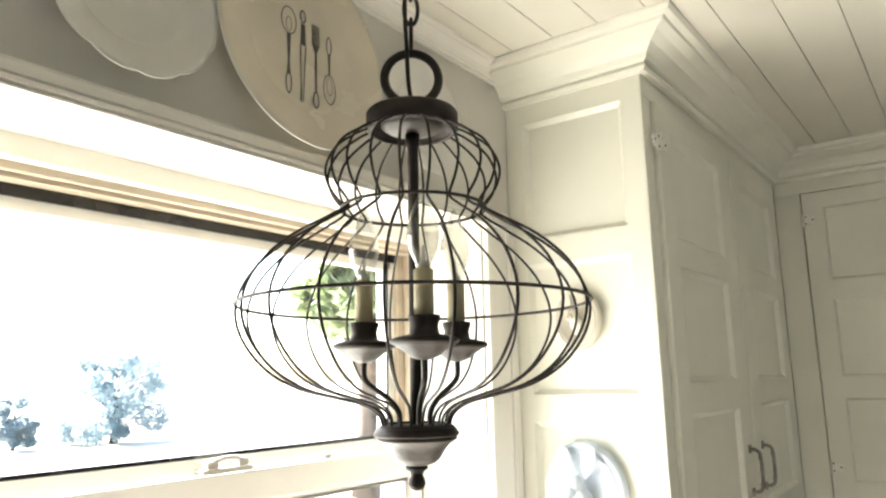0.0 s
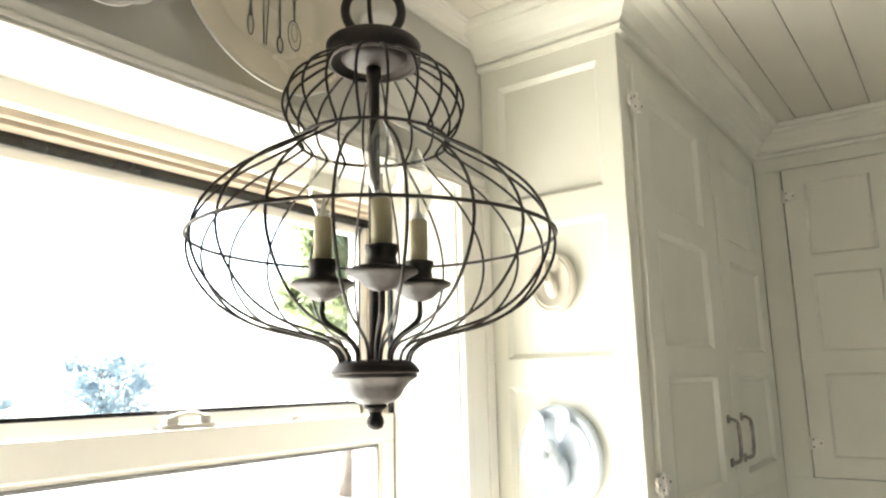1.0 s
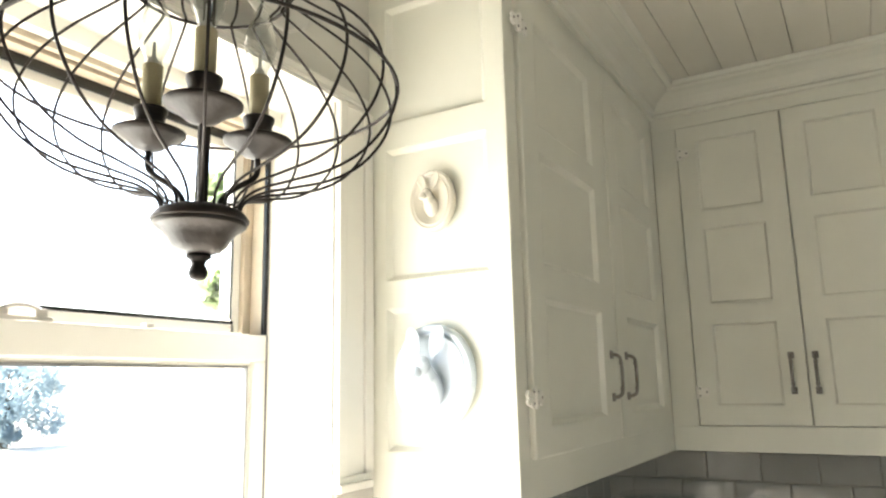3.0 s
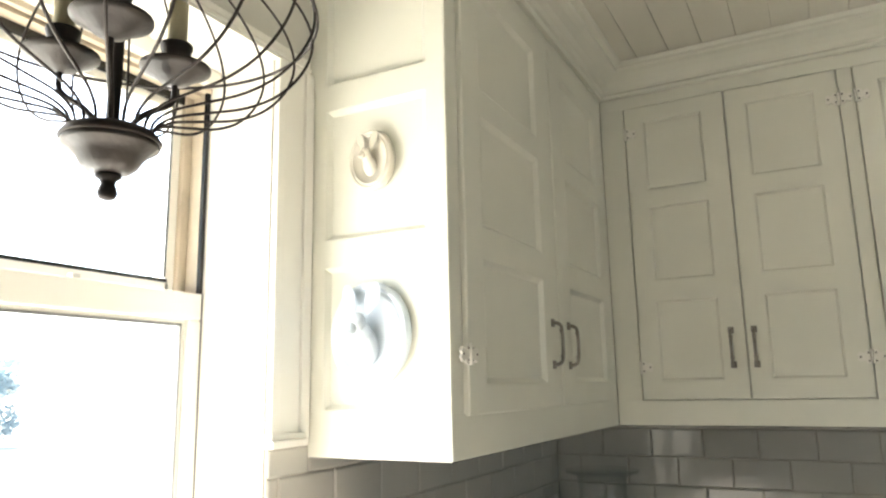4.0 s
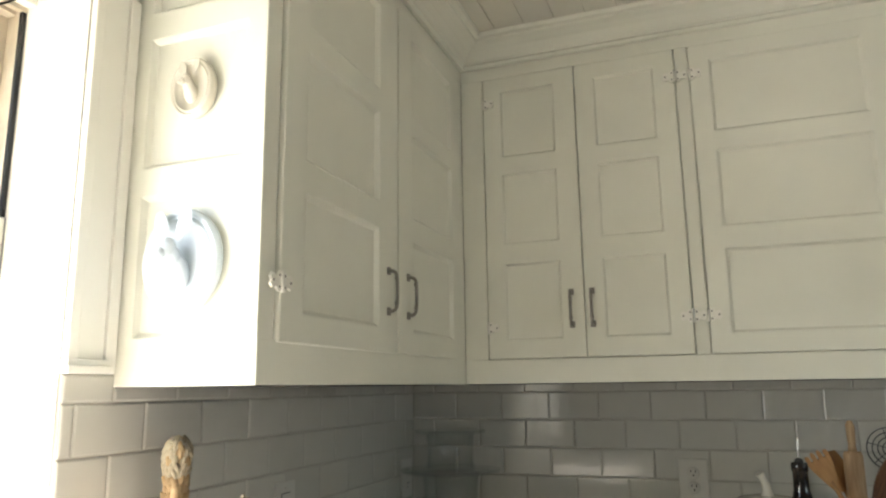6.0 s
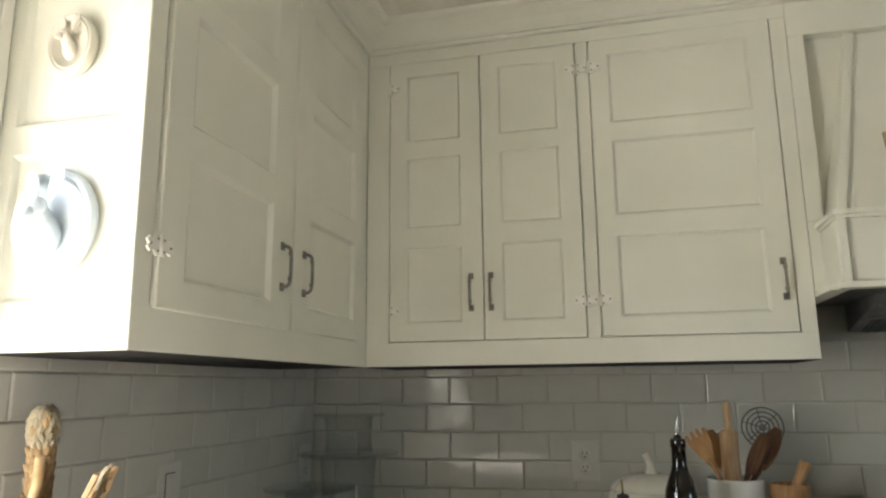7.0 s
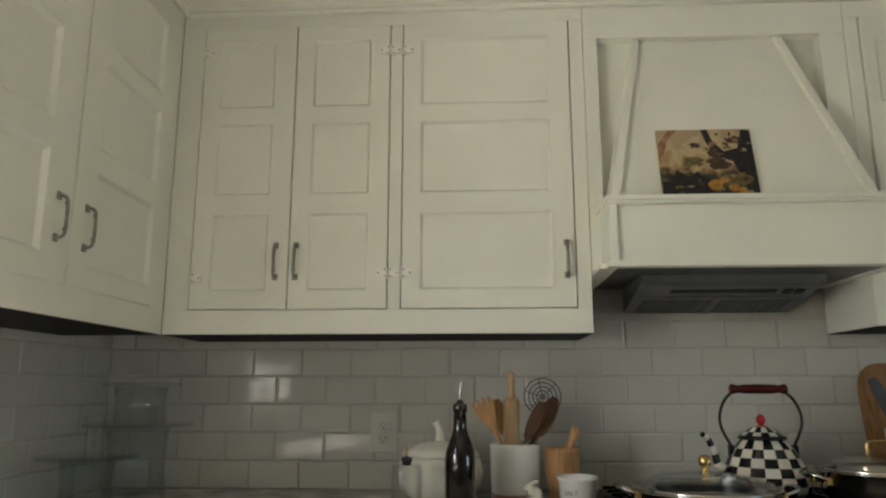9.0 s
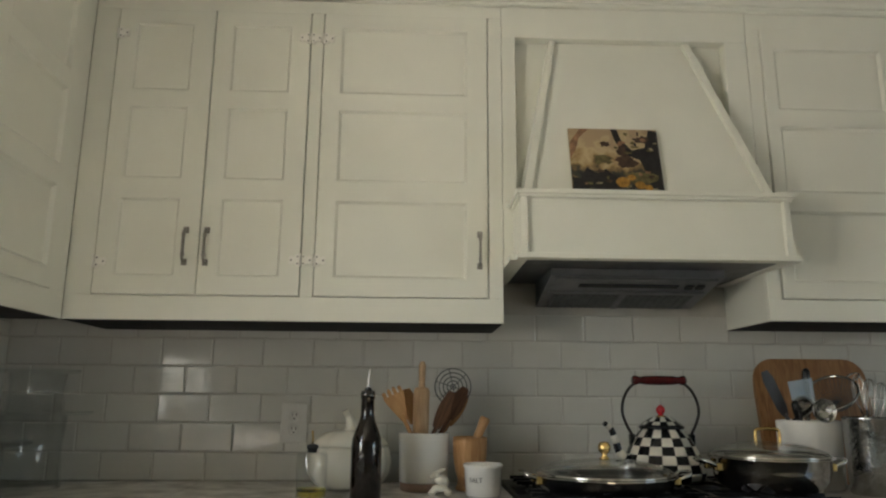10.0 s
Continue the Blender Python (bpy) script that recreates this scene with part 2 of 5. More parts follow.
def moulding(profile, path, bm=None):
    """Sweep a profile of (out, up) pairs along plan points (x, y, z) with mitred corners; out is to the right of the path."""
    bm = bm or bmesh.new()
    pts = [Vector(p) for p in path]
    rings = []
    for i, p in enumerate(pts):
        d0 = (pts[i] - pts[i - 1]).normalized() if i else None
        d1 = (pts[i + 1] - pts[i]).normalized() if i < len(pts) - 1 else None
        n0 = Vector((d0.y, -d0.x, 0)) if d0 else None
        n1 = Vector((d1.y, -d1.x, 0)) if d1 else None
        if n0 and n1:
            m = (n0 + n1) / (1 + n0.dot(n1))
        else:
            m = n0 or n1
        rings.append([bm.verts.new(p + m * o + Vector((0, 0, u))) for o, u in profile])
    k = len(profile)
    for a, b in zip(rings, rings[1:]):
        for j in range(k):
            bm.faces.new((a[j], a[(j + 1) % k], b[(j + 1) % k], b[j]))
    bm.faces.new(rings[0])
    bm.faces.new(list(reversed(rings[-1])))
    return bm


def part(name, bm, mat, parent=None, label="", m=None):
    bmesh.ops.recalc_face_normals(bm, faces=bm.faces)
    me = bpy.data.meshes.new(name)
    bm.to_mesh(me)
    bm.free()
    me.materials.append(mat)
    ob = new(name, me)
    if parent is not None:
        ob.parent = parent
    if m is not None:
        ob.matrix_basis = m
    if label:
        ob["label"] = label
    return ob


def thing(name, label, category, m=None, group="", kind=""):
    ob = new(name)
    ob.empty_display_size = 0.1
    if m is not None:
        ob.matrix_basis = m
    return tagged(ob, label, category, group, kind)


EAST = pose(0, 0, 0, 0, 0, -90)   # local x runs along the east wall towards the south, local y into the wall
CEILING, COUNTER = 2.43, 0.915

# ---- structure ----
WIN_X0, WIN_X1, WIN_Z0, WIN_Z1 = -2.36, -1.445, 0.98, 2.087


def structure(name, bm, mat, label, category):
    return tagged(part(name, bm, mat), label, category, kind="structure")


structure("floor", boxes((-4.7, 0.15, -6.5, 0.2, -0.1, 0.0), bevel=0), FLOOR, "plain brown wooden kitchen floor", "floor")
structure("wall_north", boxes((-4.7, WIN_X0, 0, 0.2, 0, 2.6), (WIN_X1, 0.15, 0, 0.2, 0, 2.6), (WIN_X0, WIN_X1, 0, 0.2, WIN_Z1, 2.6), (WIN_X0, WIN_X1, 0, 0.2, 0, WIN_Z0), bevel=0), WALL, "grey painted wall with a wide window opening", "wall")
structure("wall_east", boxes((0, 0.15, -6.5, 0, 0, 2.6), bevel=0), GROUT, "kitchen wall behind the cabinets and tiles", "wall")
structure("wall_west", boxes((-4.85, -4.7, -6.65, 0.2, 0, 2.6), bevel=0), WALL, "plain painted wall behind the viewer", "wall")
W2 = (-4.6, -2.6, 0.7, 2.1)
structure("wall_south", boxes((-4.7, W2[0], -6.65, -6.5, 0, 2.6), (W2[1], 0.15, -6.65, -6.5, 0, 2.6), (W2[0], W2[1], -6.65, -6.5, 0, W2[2]), (W2[0], W2[1], -6.65, -6.5, W2[3], 2.6), bevel=0), WALL, "plain painted far wall with a window opening", "wall")
w2 = thing("window_2", "plain white window in the far wall", "window", m=pose(0, -6.5, 0), kind="structure")
part("window_frame", boxes((W2[0] - 0.05, W2[0] + 0.04, -0.12, 0.02, W2[2] - 0.05, W2[3] + 0.05), (W2[1] - 0.04, W2[1] + 0.05, -0.12, 0.02, W2[2] - 0.05, W2[3] + 0.05), (W2[0] + 0.04, W2[1] - 0.04, -0.12, 0.02, W2[3] - 0.04, W2[3] + 0.05), (W2[0] + 0.04, W2[1] - 0.04, -0.12, 0.02, W2[2] - 0.05, W2[2] + 0.04)), TRIM, w2)


def ceiling():
    bm = bmesh.new()
    box(bm, -4.7, 0.0, -6.5, 0.0, CEILING + 0.004, 2.6)
    y = 0.008
    while y > -6.5:
        box(bm, -4.7, 0.0, max(-6.5, y - 0.0893), min(0, y - 0.0007), CEILING - 0.010, CEILING + 0.006, bevel=0.0017)
        y -= 0.09
    structure("ceiling", bm, CEIL, "cream painted tongue-and-groove plank ceiling", "ceiling")


ceiling()
CP = CEILING - 0.010
CROWN = [(0, -0.075), (0.010, -0.075), (0.013, -0.068), (0.010, -0.060), (0.016, -0.056), (0.020, -0.046), (0.030, -0.033), (0.044, -0.024), (0.058, -0.019), (0.060, -0.013), (0.070, -0.011), (0.074, -0.004), (0.074, 0.0), (0, 0)]
FRONT = -0.298


def crown_scaled(out, up):
    return [(o * out, u * up) for o, u in CROWN]


# window wall, then round the corner cabinet, along the east run
structure("crown_moulding_window_wall", moulding(crown_scaled(0.55, 0.42), [(-4.7, 0, CP), (-1.338, 0, CP)]), TRIM, "white crown moulding above the window wall", "moulding")
structure("crown_moulding_cabinets", moulding(crown_scaled(1.30, 1.0), [(-1.338, -0.001, CP), (-1.338, FRONT, CP), (FRONT, FRONT, CP), (FRONT, -6.5, CP)]), PAINT, "cream painted crown moulding along the cabinet tops", "moulding")


# ---- window ----
def window(x0, x1):
    w = thing("window_1", "white double-hung window with a tan upper sash track", "window", kind="structure")
    J = 0.018
    # jamb and head lining of the deep recess
    part("window_frame", boxes((x0, x1, -0.0015, 0.26, WIN_Z1 - 0.002, WIN_Z1 + 0.02), (x1 - 0.002, x1 + J, -0.0015, 0.26, WIN_Z0, WIN_Z1), (x0 - J, x0 + 0.002, -0.0015, 0.26, WIN_Z0, WIN_Z1), bevel=0.001), TRIM, w)
    part("head_stop", boxes((x0, x1 - 0.002, 0.128, 0.150, 2.056, WIN_Z1 - 0.002), (x0, x1 - 0.002, 0.1505, 0.20, 2.060, WIN_Z1 - 0.002), bevel=0.001), TRIM, w)
    part("head_track", boxes((x0, x1 - 0.002, 0.150, 0.162, 2.046, 2.0595), (x0, x1 - 0.002, 0.166, 0.192, 2.040, 2.0595)), TAN, w, "tan wooden sash track")
    part("head_groove", boxes((x0, x1 - 0.002, 0.1625, 0.1655, 2.048, 2.0595), bevel=0.0), WALNUT, w, "dark groove in the sash track")
    part("side_track", boxes((x1 - 0.012, x1 - 0.002, 0.158, 0.186, 1.662, 2.052), (x1 - 0.030, x1 - 0.002, 0.1865, 0.200, 1.66, 2.06)), TAN, w, "tan wooden sash track")
    part("gasket", boxes((x0, x1 - 0.02, 0.190, 0.204, 2.024, 2.040), (x1 - 0.012, x1 - 0.003, 0.151, 0.1575, 1.662, 2.052), (x1 - 0.053, x1 - 0.050, 0.1945, 0.1975, 1.69, 2.02), bevel=0.0005), BLACK, w, "black weather strip")
    # upper sash, set outwards
    part("upper_sash", boxes((x0, x1 - 0.04, 0.196, 0.226, 2.008, 2.034), (x0, x1 - 0.04, 0.196, 0.226, 1.648, 1.682), (x1 - 0.05, x1 - 0.03, 0.196, 0.226, 1.648, 2.03)), TRIM, w)
    part("glazing_line", boxes((x0, x1 - 0.05, 0.190, 0.197, 1.681, 1.687), bevel=0.0005), BLACK, w, "black glazing gasket")
    p = part("pane", boxes((x0, x1 - 0.04, 0.208, 0.212, 1.67, 2.02), bevel=0), PANE, w)
    p.visible_shadow = False
    # lower sash, nearer the room
    part("lower_sash", boxes((x0, x1 - 0.004, 0.150, 0.186, 1.613, 1.661), (x1 - 0.032, x1 - 0.004, 0.150, 0.186, WIN_Z0 + 0.02, 1.613), (x0, x1 - 0.003, 0.150, 0.186, WIN_Z0 + 0.018, WIN_Z0 + 0.09), bevel=0.003), TRIM, w)
    part("sash_bead", boxes((x1 - 0.040, x1 - 0.0315, 0.160, 0.180, 1.07, 1.606), (x0, x1 - 0.0315, 0.160, 0.180, 1.606, 1.614), bevel=0.002), TRIM, w)
    # two gasket strips; the last box paints the shadow line between sash and jamb
    part("sash_gasket_and_gap_shade", boxes((x1 - 0.0440, x1 - 0.0402, 0.158, 0.166, 1.07, 1.6055), (x0 + 0.04, x1 - 0.0402, 0.158, 0.166, 1.6012, 1.6058), (x1 - 0.0038, x1 - 0.0022, 0.149, 0.170, WIN_Z0 + 0.02, 1.661), bevel=0.0), RUBBER_AND_SHADE, w, "grey glazing gasket with a painted shadow line at the jamb")
    p = part("pane", boxes((x0, x1 - 0.04, 0.168, 0.172, 1.07, 1.60), bevel=0), PANE, w)
    p.visible_shadow = False
    lock = part("sash_lock", boxes((-1.935, -1.845, 0.160, 0.182, 1.661, 1.668), (-1.925, -1.905, 0.163, 0.180, 1.667, 1.678), (-1.87, -1.852, 0.163, 0.180, 1.667, 1.679), bevel=0.002), PLASTIC, w, "white sash lock")
    part("lock_lever", sweep(smooth_path([(-1.915, 0.17, 1.676), (-1.90, 0.162, 1.681), (-1.88, 0.162, 1.681), (-1.86, 0.17, 1.677)], 4), 0.004, 6), PLASTIC, lock)
    part("sash_stop", boxes((-1.70, -1.685, 0.158, 0.172, 1.661, 1.669)), PLASTIC, w)
    part("stile", boxes((x0 + 0.003, x0 + 0.041, 0.150, 0.186, WIN_Z0 + 0.02, 1.605), (x0 + 0.003, x0 + 0.041, 0.196, 0.226, 1.648, 2.03), bevel=0.002), TRIM, w)
    part("window_sill", boxes((x0, x1, -0.03, 0.26, WIN_Z0 - 0.02, WIN_Z0 + 0.018)), TRIM, w)
    # casing on the room side
    part("head_casing", moulding([(0, -0.005), (0, 0.028), (0.006, 0.030), (0.012, 0.024), (0.012, 0.012), (0.008, 0.0105), (0.008, 0.0085), (0.016, 0.007), (0.016, 0.0015), (0.010, 0.0005), (0.010, -0.0015), (0.015, -0.0025), (0.015, -0.005)], [(x0 - 0.09, -0.0005, WIN_Z1), (x1 + 0.09, -0.0005, WIN_Z1)]), TRIM, w)
    part("side_casing", boxes((x1 + 0.001, x1 + 0.022, -0.016, -0.002, 1.40, WIN_Z1), (x1 + 0.022, x1 + 0.080, -0.009, 0.002, 1.415, WIN_Z1), (x1 + 0.080, x1 + 0.104, -0.014, 0.002, 1.392, WIN_Z1), bevel=0.003), TRIM, w)
    part("side_casing", boxes((x0 - 0.100, x0 - 0.001, -0.014, -0.002, 0.98, WIN_Z1), bevel=0.003), TRIM, w)
    part("casing_plinth", boxes((x1 - 0.003, x1 + 0.088, -0.024, -0.0005, 1.392, 1.405), (x1, x1 + 0.086, -0.018, -0.0005, 1.405, 1.416), bevel=0.003), TRIM, w)


window(WIN_X0, WIN_X1)
# ---- cabinets ----
ROWS_Z = ((1.494, 1.714), (1.776, 1.990), (2.046, 2.255))


def panel(parent, x0, x1, z0, z1, y, edge=1.0):
    """A recessed panel with a sloping moulded edge; y is the face of the frame round it."""
    bm = bmesh.new()
    rects = [(0, 0.0006), (0.002 * edge, 0.003 * edge), (0.008 * edge, 0.0095 * edge), (0.0095 * edge, 0.010 * edge)]
    rings = [[bm.verts.new((xx, y + d, zz)) for xx, zz in ((x0 + i, z0 + i), (x1 - i, z0 + i), (x1 - i, z1 - i), (x0 + i, z1 - i))] for i, d in rects]
    for a, b in zip(rings, rings[1:]):
        for k in range(4):
            bm.faces.new((a[k], a[(k + 1) % 4], b[(k + 1) % 4], b[k]))
    bm.faces.new(rings[-1])
    back = [bm.verts.new((v.co.x, y + 0.016, v.co.z)) for v in rings[0]]
    for k in range(4):
        bm.faces.new((rings[0][(k + 1) % 4], rings[0][k], back[k], back[(k + 1) % 4]))
    bm.faces.new(list(reversed(back)))
    return part("panel", bm, PAINT, parent)


def frame_mesh(x0, x1, z0, z1, px0, px1, rows, y0, y1, bevel=0.0018):
    """One plate with openings for the panels."""
    xs, zs = [x0, px0, px1, x1], [z0] + [v for r in rows for v in r] + [z1]
    bm = bmesh.new()
    front = [[bm.verts.new((x, y0, z)) for x in xs] for z in zs]
    back = [[bm.verts.new((x, y1, z)) for x in xs] for z in zs]
    cells = {(i, j) for i in range(len(zs) - 1) for j in range(3) if not (j == 1 and i % 2)}
    for i, j in cells:
        bm.faces.new((front[i][j], front[i][j + 1], front[i + 1][j + 1], front[i + 1][j]))
        bm.faces.new((back[i][j], back[i + 1][j], back[i + 1][j + 1], back[i][j + 1]))
        for di, dj, a, b in ((-1, 0, (i, j), (i, j + 1)), (1, 0, (i + 1, j + 1), (i + 1, j)), (0, -1, (i + 1, j), (i, j)), (0, 1, (i, j + 1), (i + 1, j + 1))):
            if (i + di, j + dj) not in cells:
                bm.faces.new((front[b[0]][b[1]], front[a[0]][a[1]], back[a[0]][a[1]], back[b[0]][b[1]]))
    bmesh.ops.recalc_face_normals(bm, faces=bm.faces)
    sharp = [e for e in bm.edges if len(e.link_faces) == 2 and e.calc_face_angle() > 1 and all(abs(v.co.y - y0) < 1e-6 for v in e.verts)]
    bmesh.ops.bevel(bm, geom=sharp, offset=bevel, segments=2, affect="EDGES", profile=0.6)
    return bm


def pull(parent, x, z, y):
    """Forged bow pull with square feet."""
    pts = smooth_path([(x, y, z + 0.046), (x, y - 0.014, z + 0.044), (x, y - 0.022, z + 0.030), (x, y - 0.022, z - 0.030), (x, y - 0.014, z - 0.044), (x, y, z - 0.046)], 4)
    bm = sweep(pts, 0.0042, 6)
    for s in (1, -1):
        box(bm, x - 0.0075, x + 0.0075, y - 0.004, y + 0.001, z + s * 0.046 - 0.009, z + s * 0.046 + 0.009, bevel=0.0015)
        box(bm, x - 0.005, x + 0.005, y - 0.024, y - 0.018, z + s * 0.028 - 0.004, z + s * 0.028 + 0.004, bevel=0.001)
    return part("handle", bm, NICKEL, parent, "aged nickel bow pull")


def hinge(parent, x, z, y, both=True):
    """Butterfly hinge: two lobed leaves, a knuckle and screw heads."""
    bm = bmesh.new()
    prof = [(0.0025, -0.017), (0.012, -0.017), (0.017, -0.009), (0.027, -0.013), (0.034, -0.006), (0.030, 0.0), (0.034, 0.006), (0.027, 0.013), (0.017, 0.009), (0.012, 0.017), (0.0025, 0.017)]
    for s in ((1, -1) if both else (1,)):
        extrude_outline([(x + s * a, z + b) for a, b in (prof if s > 0 else prof[::-1])], y - 0.0042 - (0.0 if s > 0 else 0.0), y + 0.0005, bm)
    h = part("hinge", bm, TRIM, parent, "paint-covered butterfly hinge")
    bm = bmesh.new()
    for s in ((1, -1) if both else (1,)):
        for a, b in ((0.008, 0.010), (0.008, -0.010), (0.026, 0.0)):
            bmesh.ops.create_uvsphere(bm, u_segments=8, v_segments=4, radius=0.0026, matrix=pose(x + s * a, y - 0.0042, z + b))
    tagged(part("screws", bm, NICKEL, h), kind="stuff")
    part("knuckle", sweep([(x, y - 0.005, z - 0.018), (x, y - 0.005, z + 0.018)], 0.0036, 8), TRIM, h, "paint-covered knuckle")
    return h


def door(cab, x0, x1, z0, z1, px0, px1, y, handle_x, hinge_x, rows=ROWS_Z, edge=1.0):
    d = part("door", frame_mesh(x0, x1, z0, z1, px0, px1, rows, y, y + 0.019, 0.0032), PAINT, cab)
    for a, b in rows:
        panel(d, px0, px1, a, b, y, edge)
    if handle_x is not None:
        pull(d, handle_x, 1.577, y)
    if hinge_x is not None:
        for z in (1.541, 2.220):
            hinge(d, hinge_x, z, y)
    return d


Z_BOT, DZ0, DZ1 = 1.370, 1.440, 2.303
GAP = 0.0020


def carcass(cab, x0, x1, holes, zb=Z_BOT, d0=DZ0, d1=DZ1, dark_inside=False):
    """Face frame with door openings, box, and dark recessed underside."""
    specs = [(x0, x1, FRONT, FRONT + 0.02, zb, d0 + (0.004 if dark_inside else -GAP)), (x0, x1, FRONT, FRONT + 0.02, d1 + GAP, CP)]
    edges = [x0] + [e for h in holes for e in h] + [x1]
    for i in range(0, len(edges), 2):
        specs.append((edges[i], edges[i + 1], FRONT + 0.0003, FRONT + 0.02, d0 - GAP, d1 + GAP))
    part("face_frame", boxes(*specs, bevel=0.0015), PAINT, cab)
    part("body", boxes((x0 + 0.012, x1 - 0.012, FRONT + 0.10, -0.010, zb + 0.03, CP), bevel=0), PAINT, cab)
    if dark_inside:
        # near-black block paints the shade of the closed box behind the door gaps
        part("interior_shade_block", boxes((x0 + 0.014, x1 - 0.014, FRONT + 0.0225, FRONT + 0.095, zb + 0.032, CP - 0.02), bevel=0), DARK, cab, "dark block standing in for the unlit interior")
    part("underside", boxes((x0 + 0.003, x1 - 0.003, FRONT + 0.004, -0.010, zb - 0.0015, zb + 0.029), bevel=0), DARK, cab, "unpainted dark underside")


# corner cabinet on the window wall
X1 = -1.338
cab = thing("wall_cabinet", "cream painted corner wall cabinet with two panelled doors beside the window", "cabinet", group="upper cabinets")
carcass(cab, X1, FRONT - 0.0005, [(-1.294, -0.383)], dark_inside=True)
DY = FRONT - 0.008
d = door(cab, -1.2885, -0.8050, DZ0, DZ1, -1.215, -0.905, DY, -0.858, -1.2905)
d = door(cab, -0.7985, -0.386, DZ0, DZ1, -0.712, -0.420, DY, -0.746, None)
side = part("side_panel", frame_mesh(0.0006, -FRONT - 0.001, Z_BOT, CP, 0.042, 0.256, ((1.452, 1.704), (1.757, 2.008), (2.062, 2.302)), X1 - 0.001, X1 + 0.011), PAINT, cab, m=EAST)
for a, b in ((1.452, 1.704), (1.757, 2.008), (2.062, 2.302)):
    panel(side, 0.042, 0.256, a, b, X1 - 0.001)

# run of three doors on the east wall
cab = thing("wall_cabinet", "cream painted wall cabinet with three panelled doors over a tiled splashback", "cabinet", m=EAST, group="upper cabinets")
DY = FRONT - 0.005
carcass(cab, -FRONT + 0.0005, 1.513, [(0.369, 0.942), (0.977, 1.473)])
d = door(cab, 0.372, 0.6535, DZ0, DZ1, 0.428, 0.590, DY, 0.618, None, edge=0.5)
hinge(d, 0.372, 2.222, DY, both=False), hinge(d, 0.372, 1.530, DY, both=False)
door(cab, 0.6565, 0.9388, DZ0, DZ1, 0.712, 0.880, DY, 0.676, 0.9405, edge=0.5)
d = door(cab, 0.980, 1.470, DZ0, DZ1, 1.034, 1.408, DY, 1.446, None, edge=0.75)
hinge(d, 0.9785, 2.220, DY, both=False), hinge(d, 0.9785, 1.541, DY, both=False)
part("end_panel", boxes((1.501, 1.513, FRONT + 0.0205, -0.010, Z_BOT, CP), bevel=0.001), PAINT, cab)

# cabinet beyond the hood
cab = thing("wall_cabinet", "cream painted wall cabinet with a panelled door beside the range hood", "cabinet", m=EAST, group="upper cabinets")
carcass(cab, 2.275, 2.90, [(2.316, 2.784)], 1.386, DZ0 + 0.01, DZ1 - 0.01)
door(cab, 2.319, 2.781, DZ0 + 0.01, DZ1 - 0.01, 2.357, 2.690, DY, None, None, rows=((1.50, 1.708), (1.768, 1.968), (2.028, 2.225)), edge=0.75)
part("end_panel", boxes((2.275, 2.287, FRONT + 0.0205, -0.010, 1.386, CP), bevel=0.001), PAINT, cab)


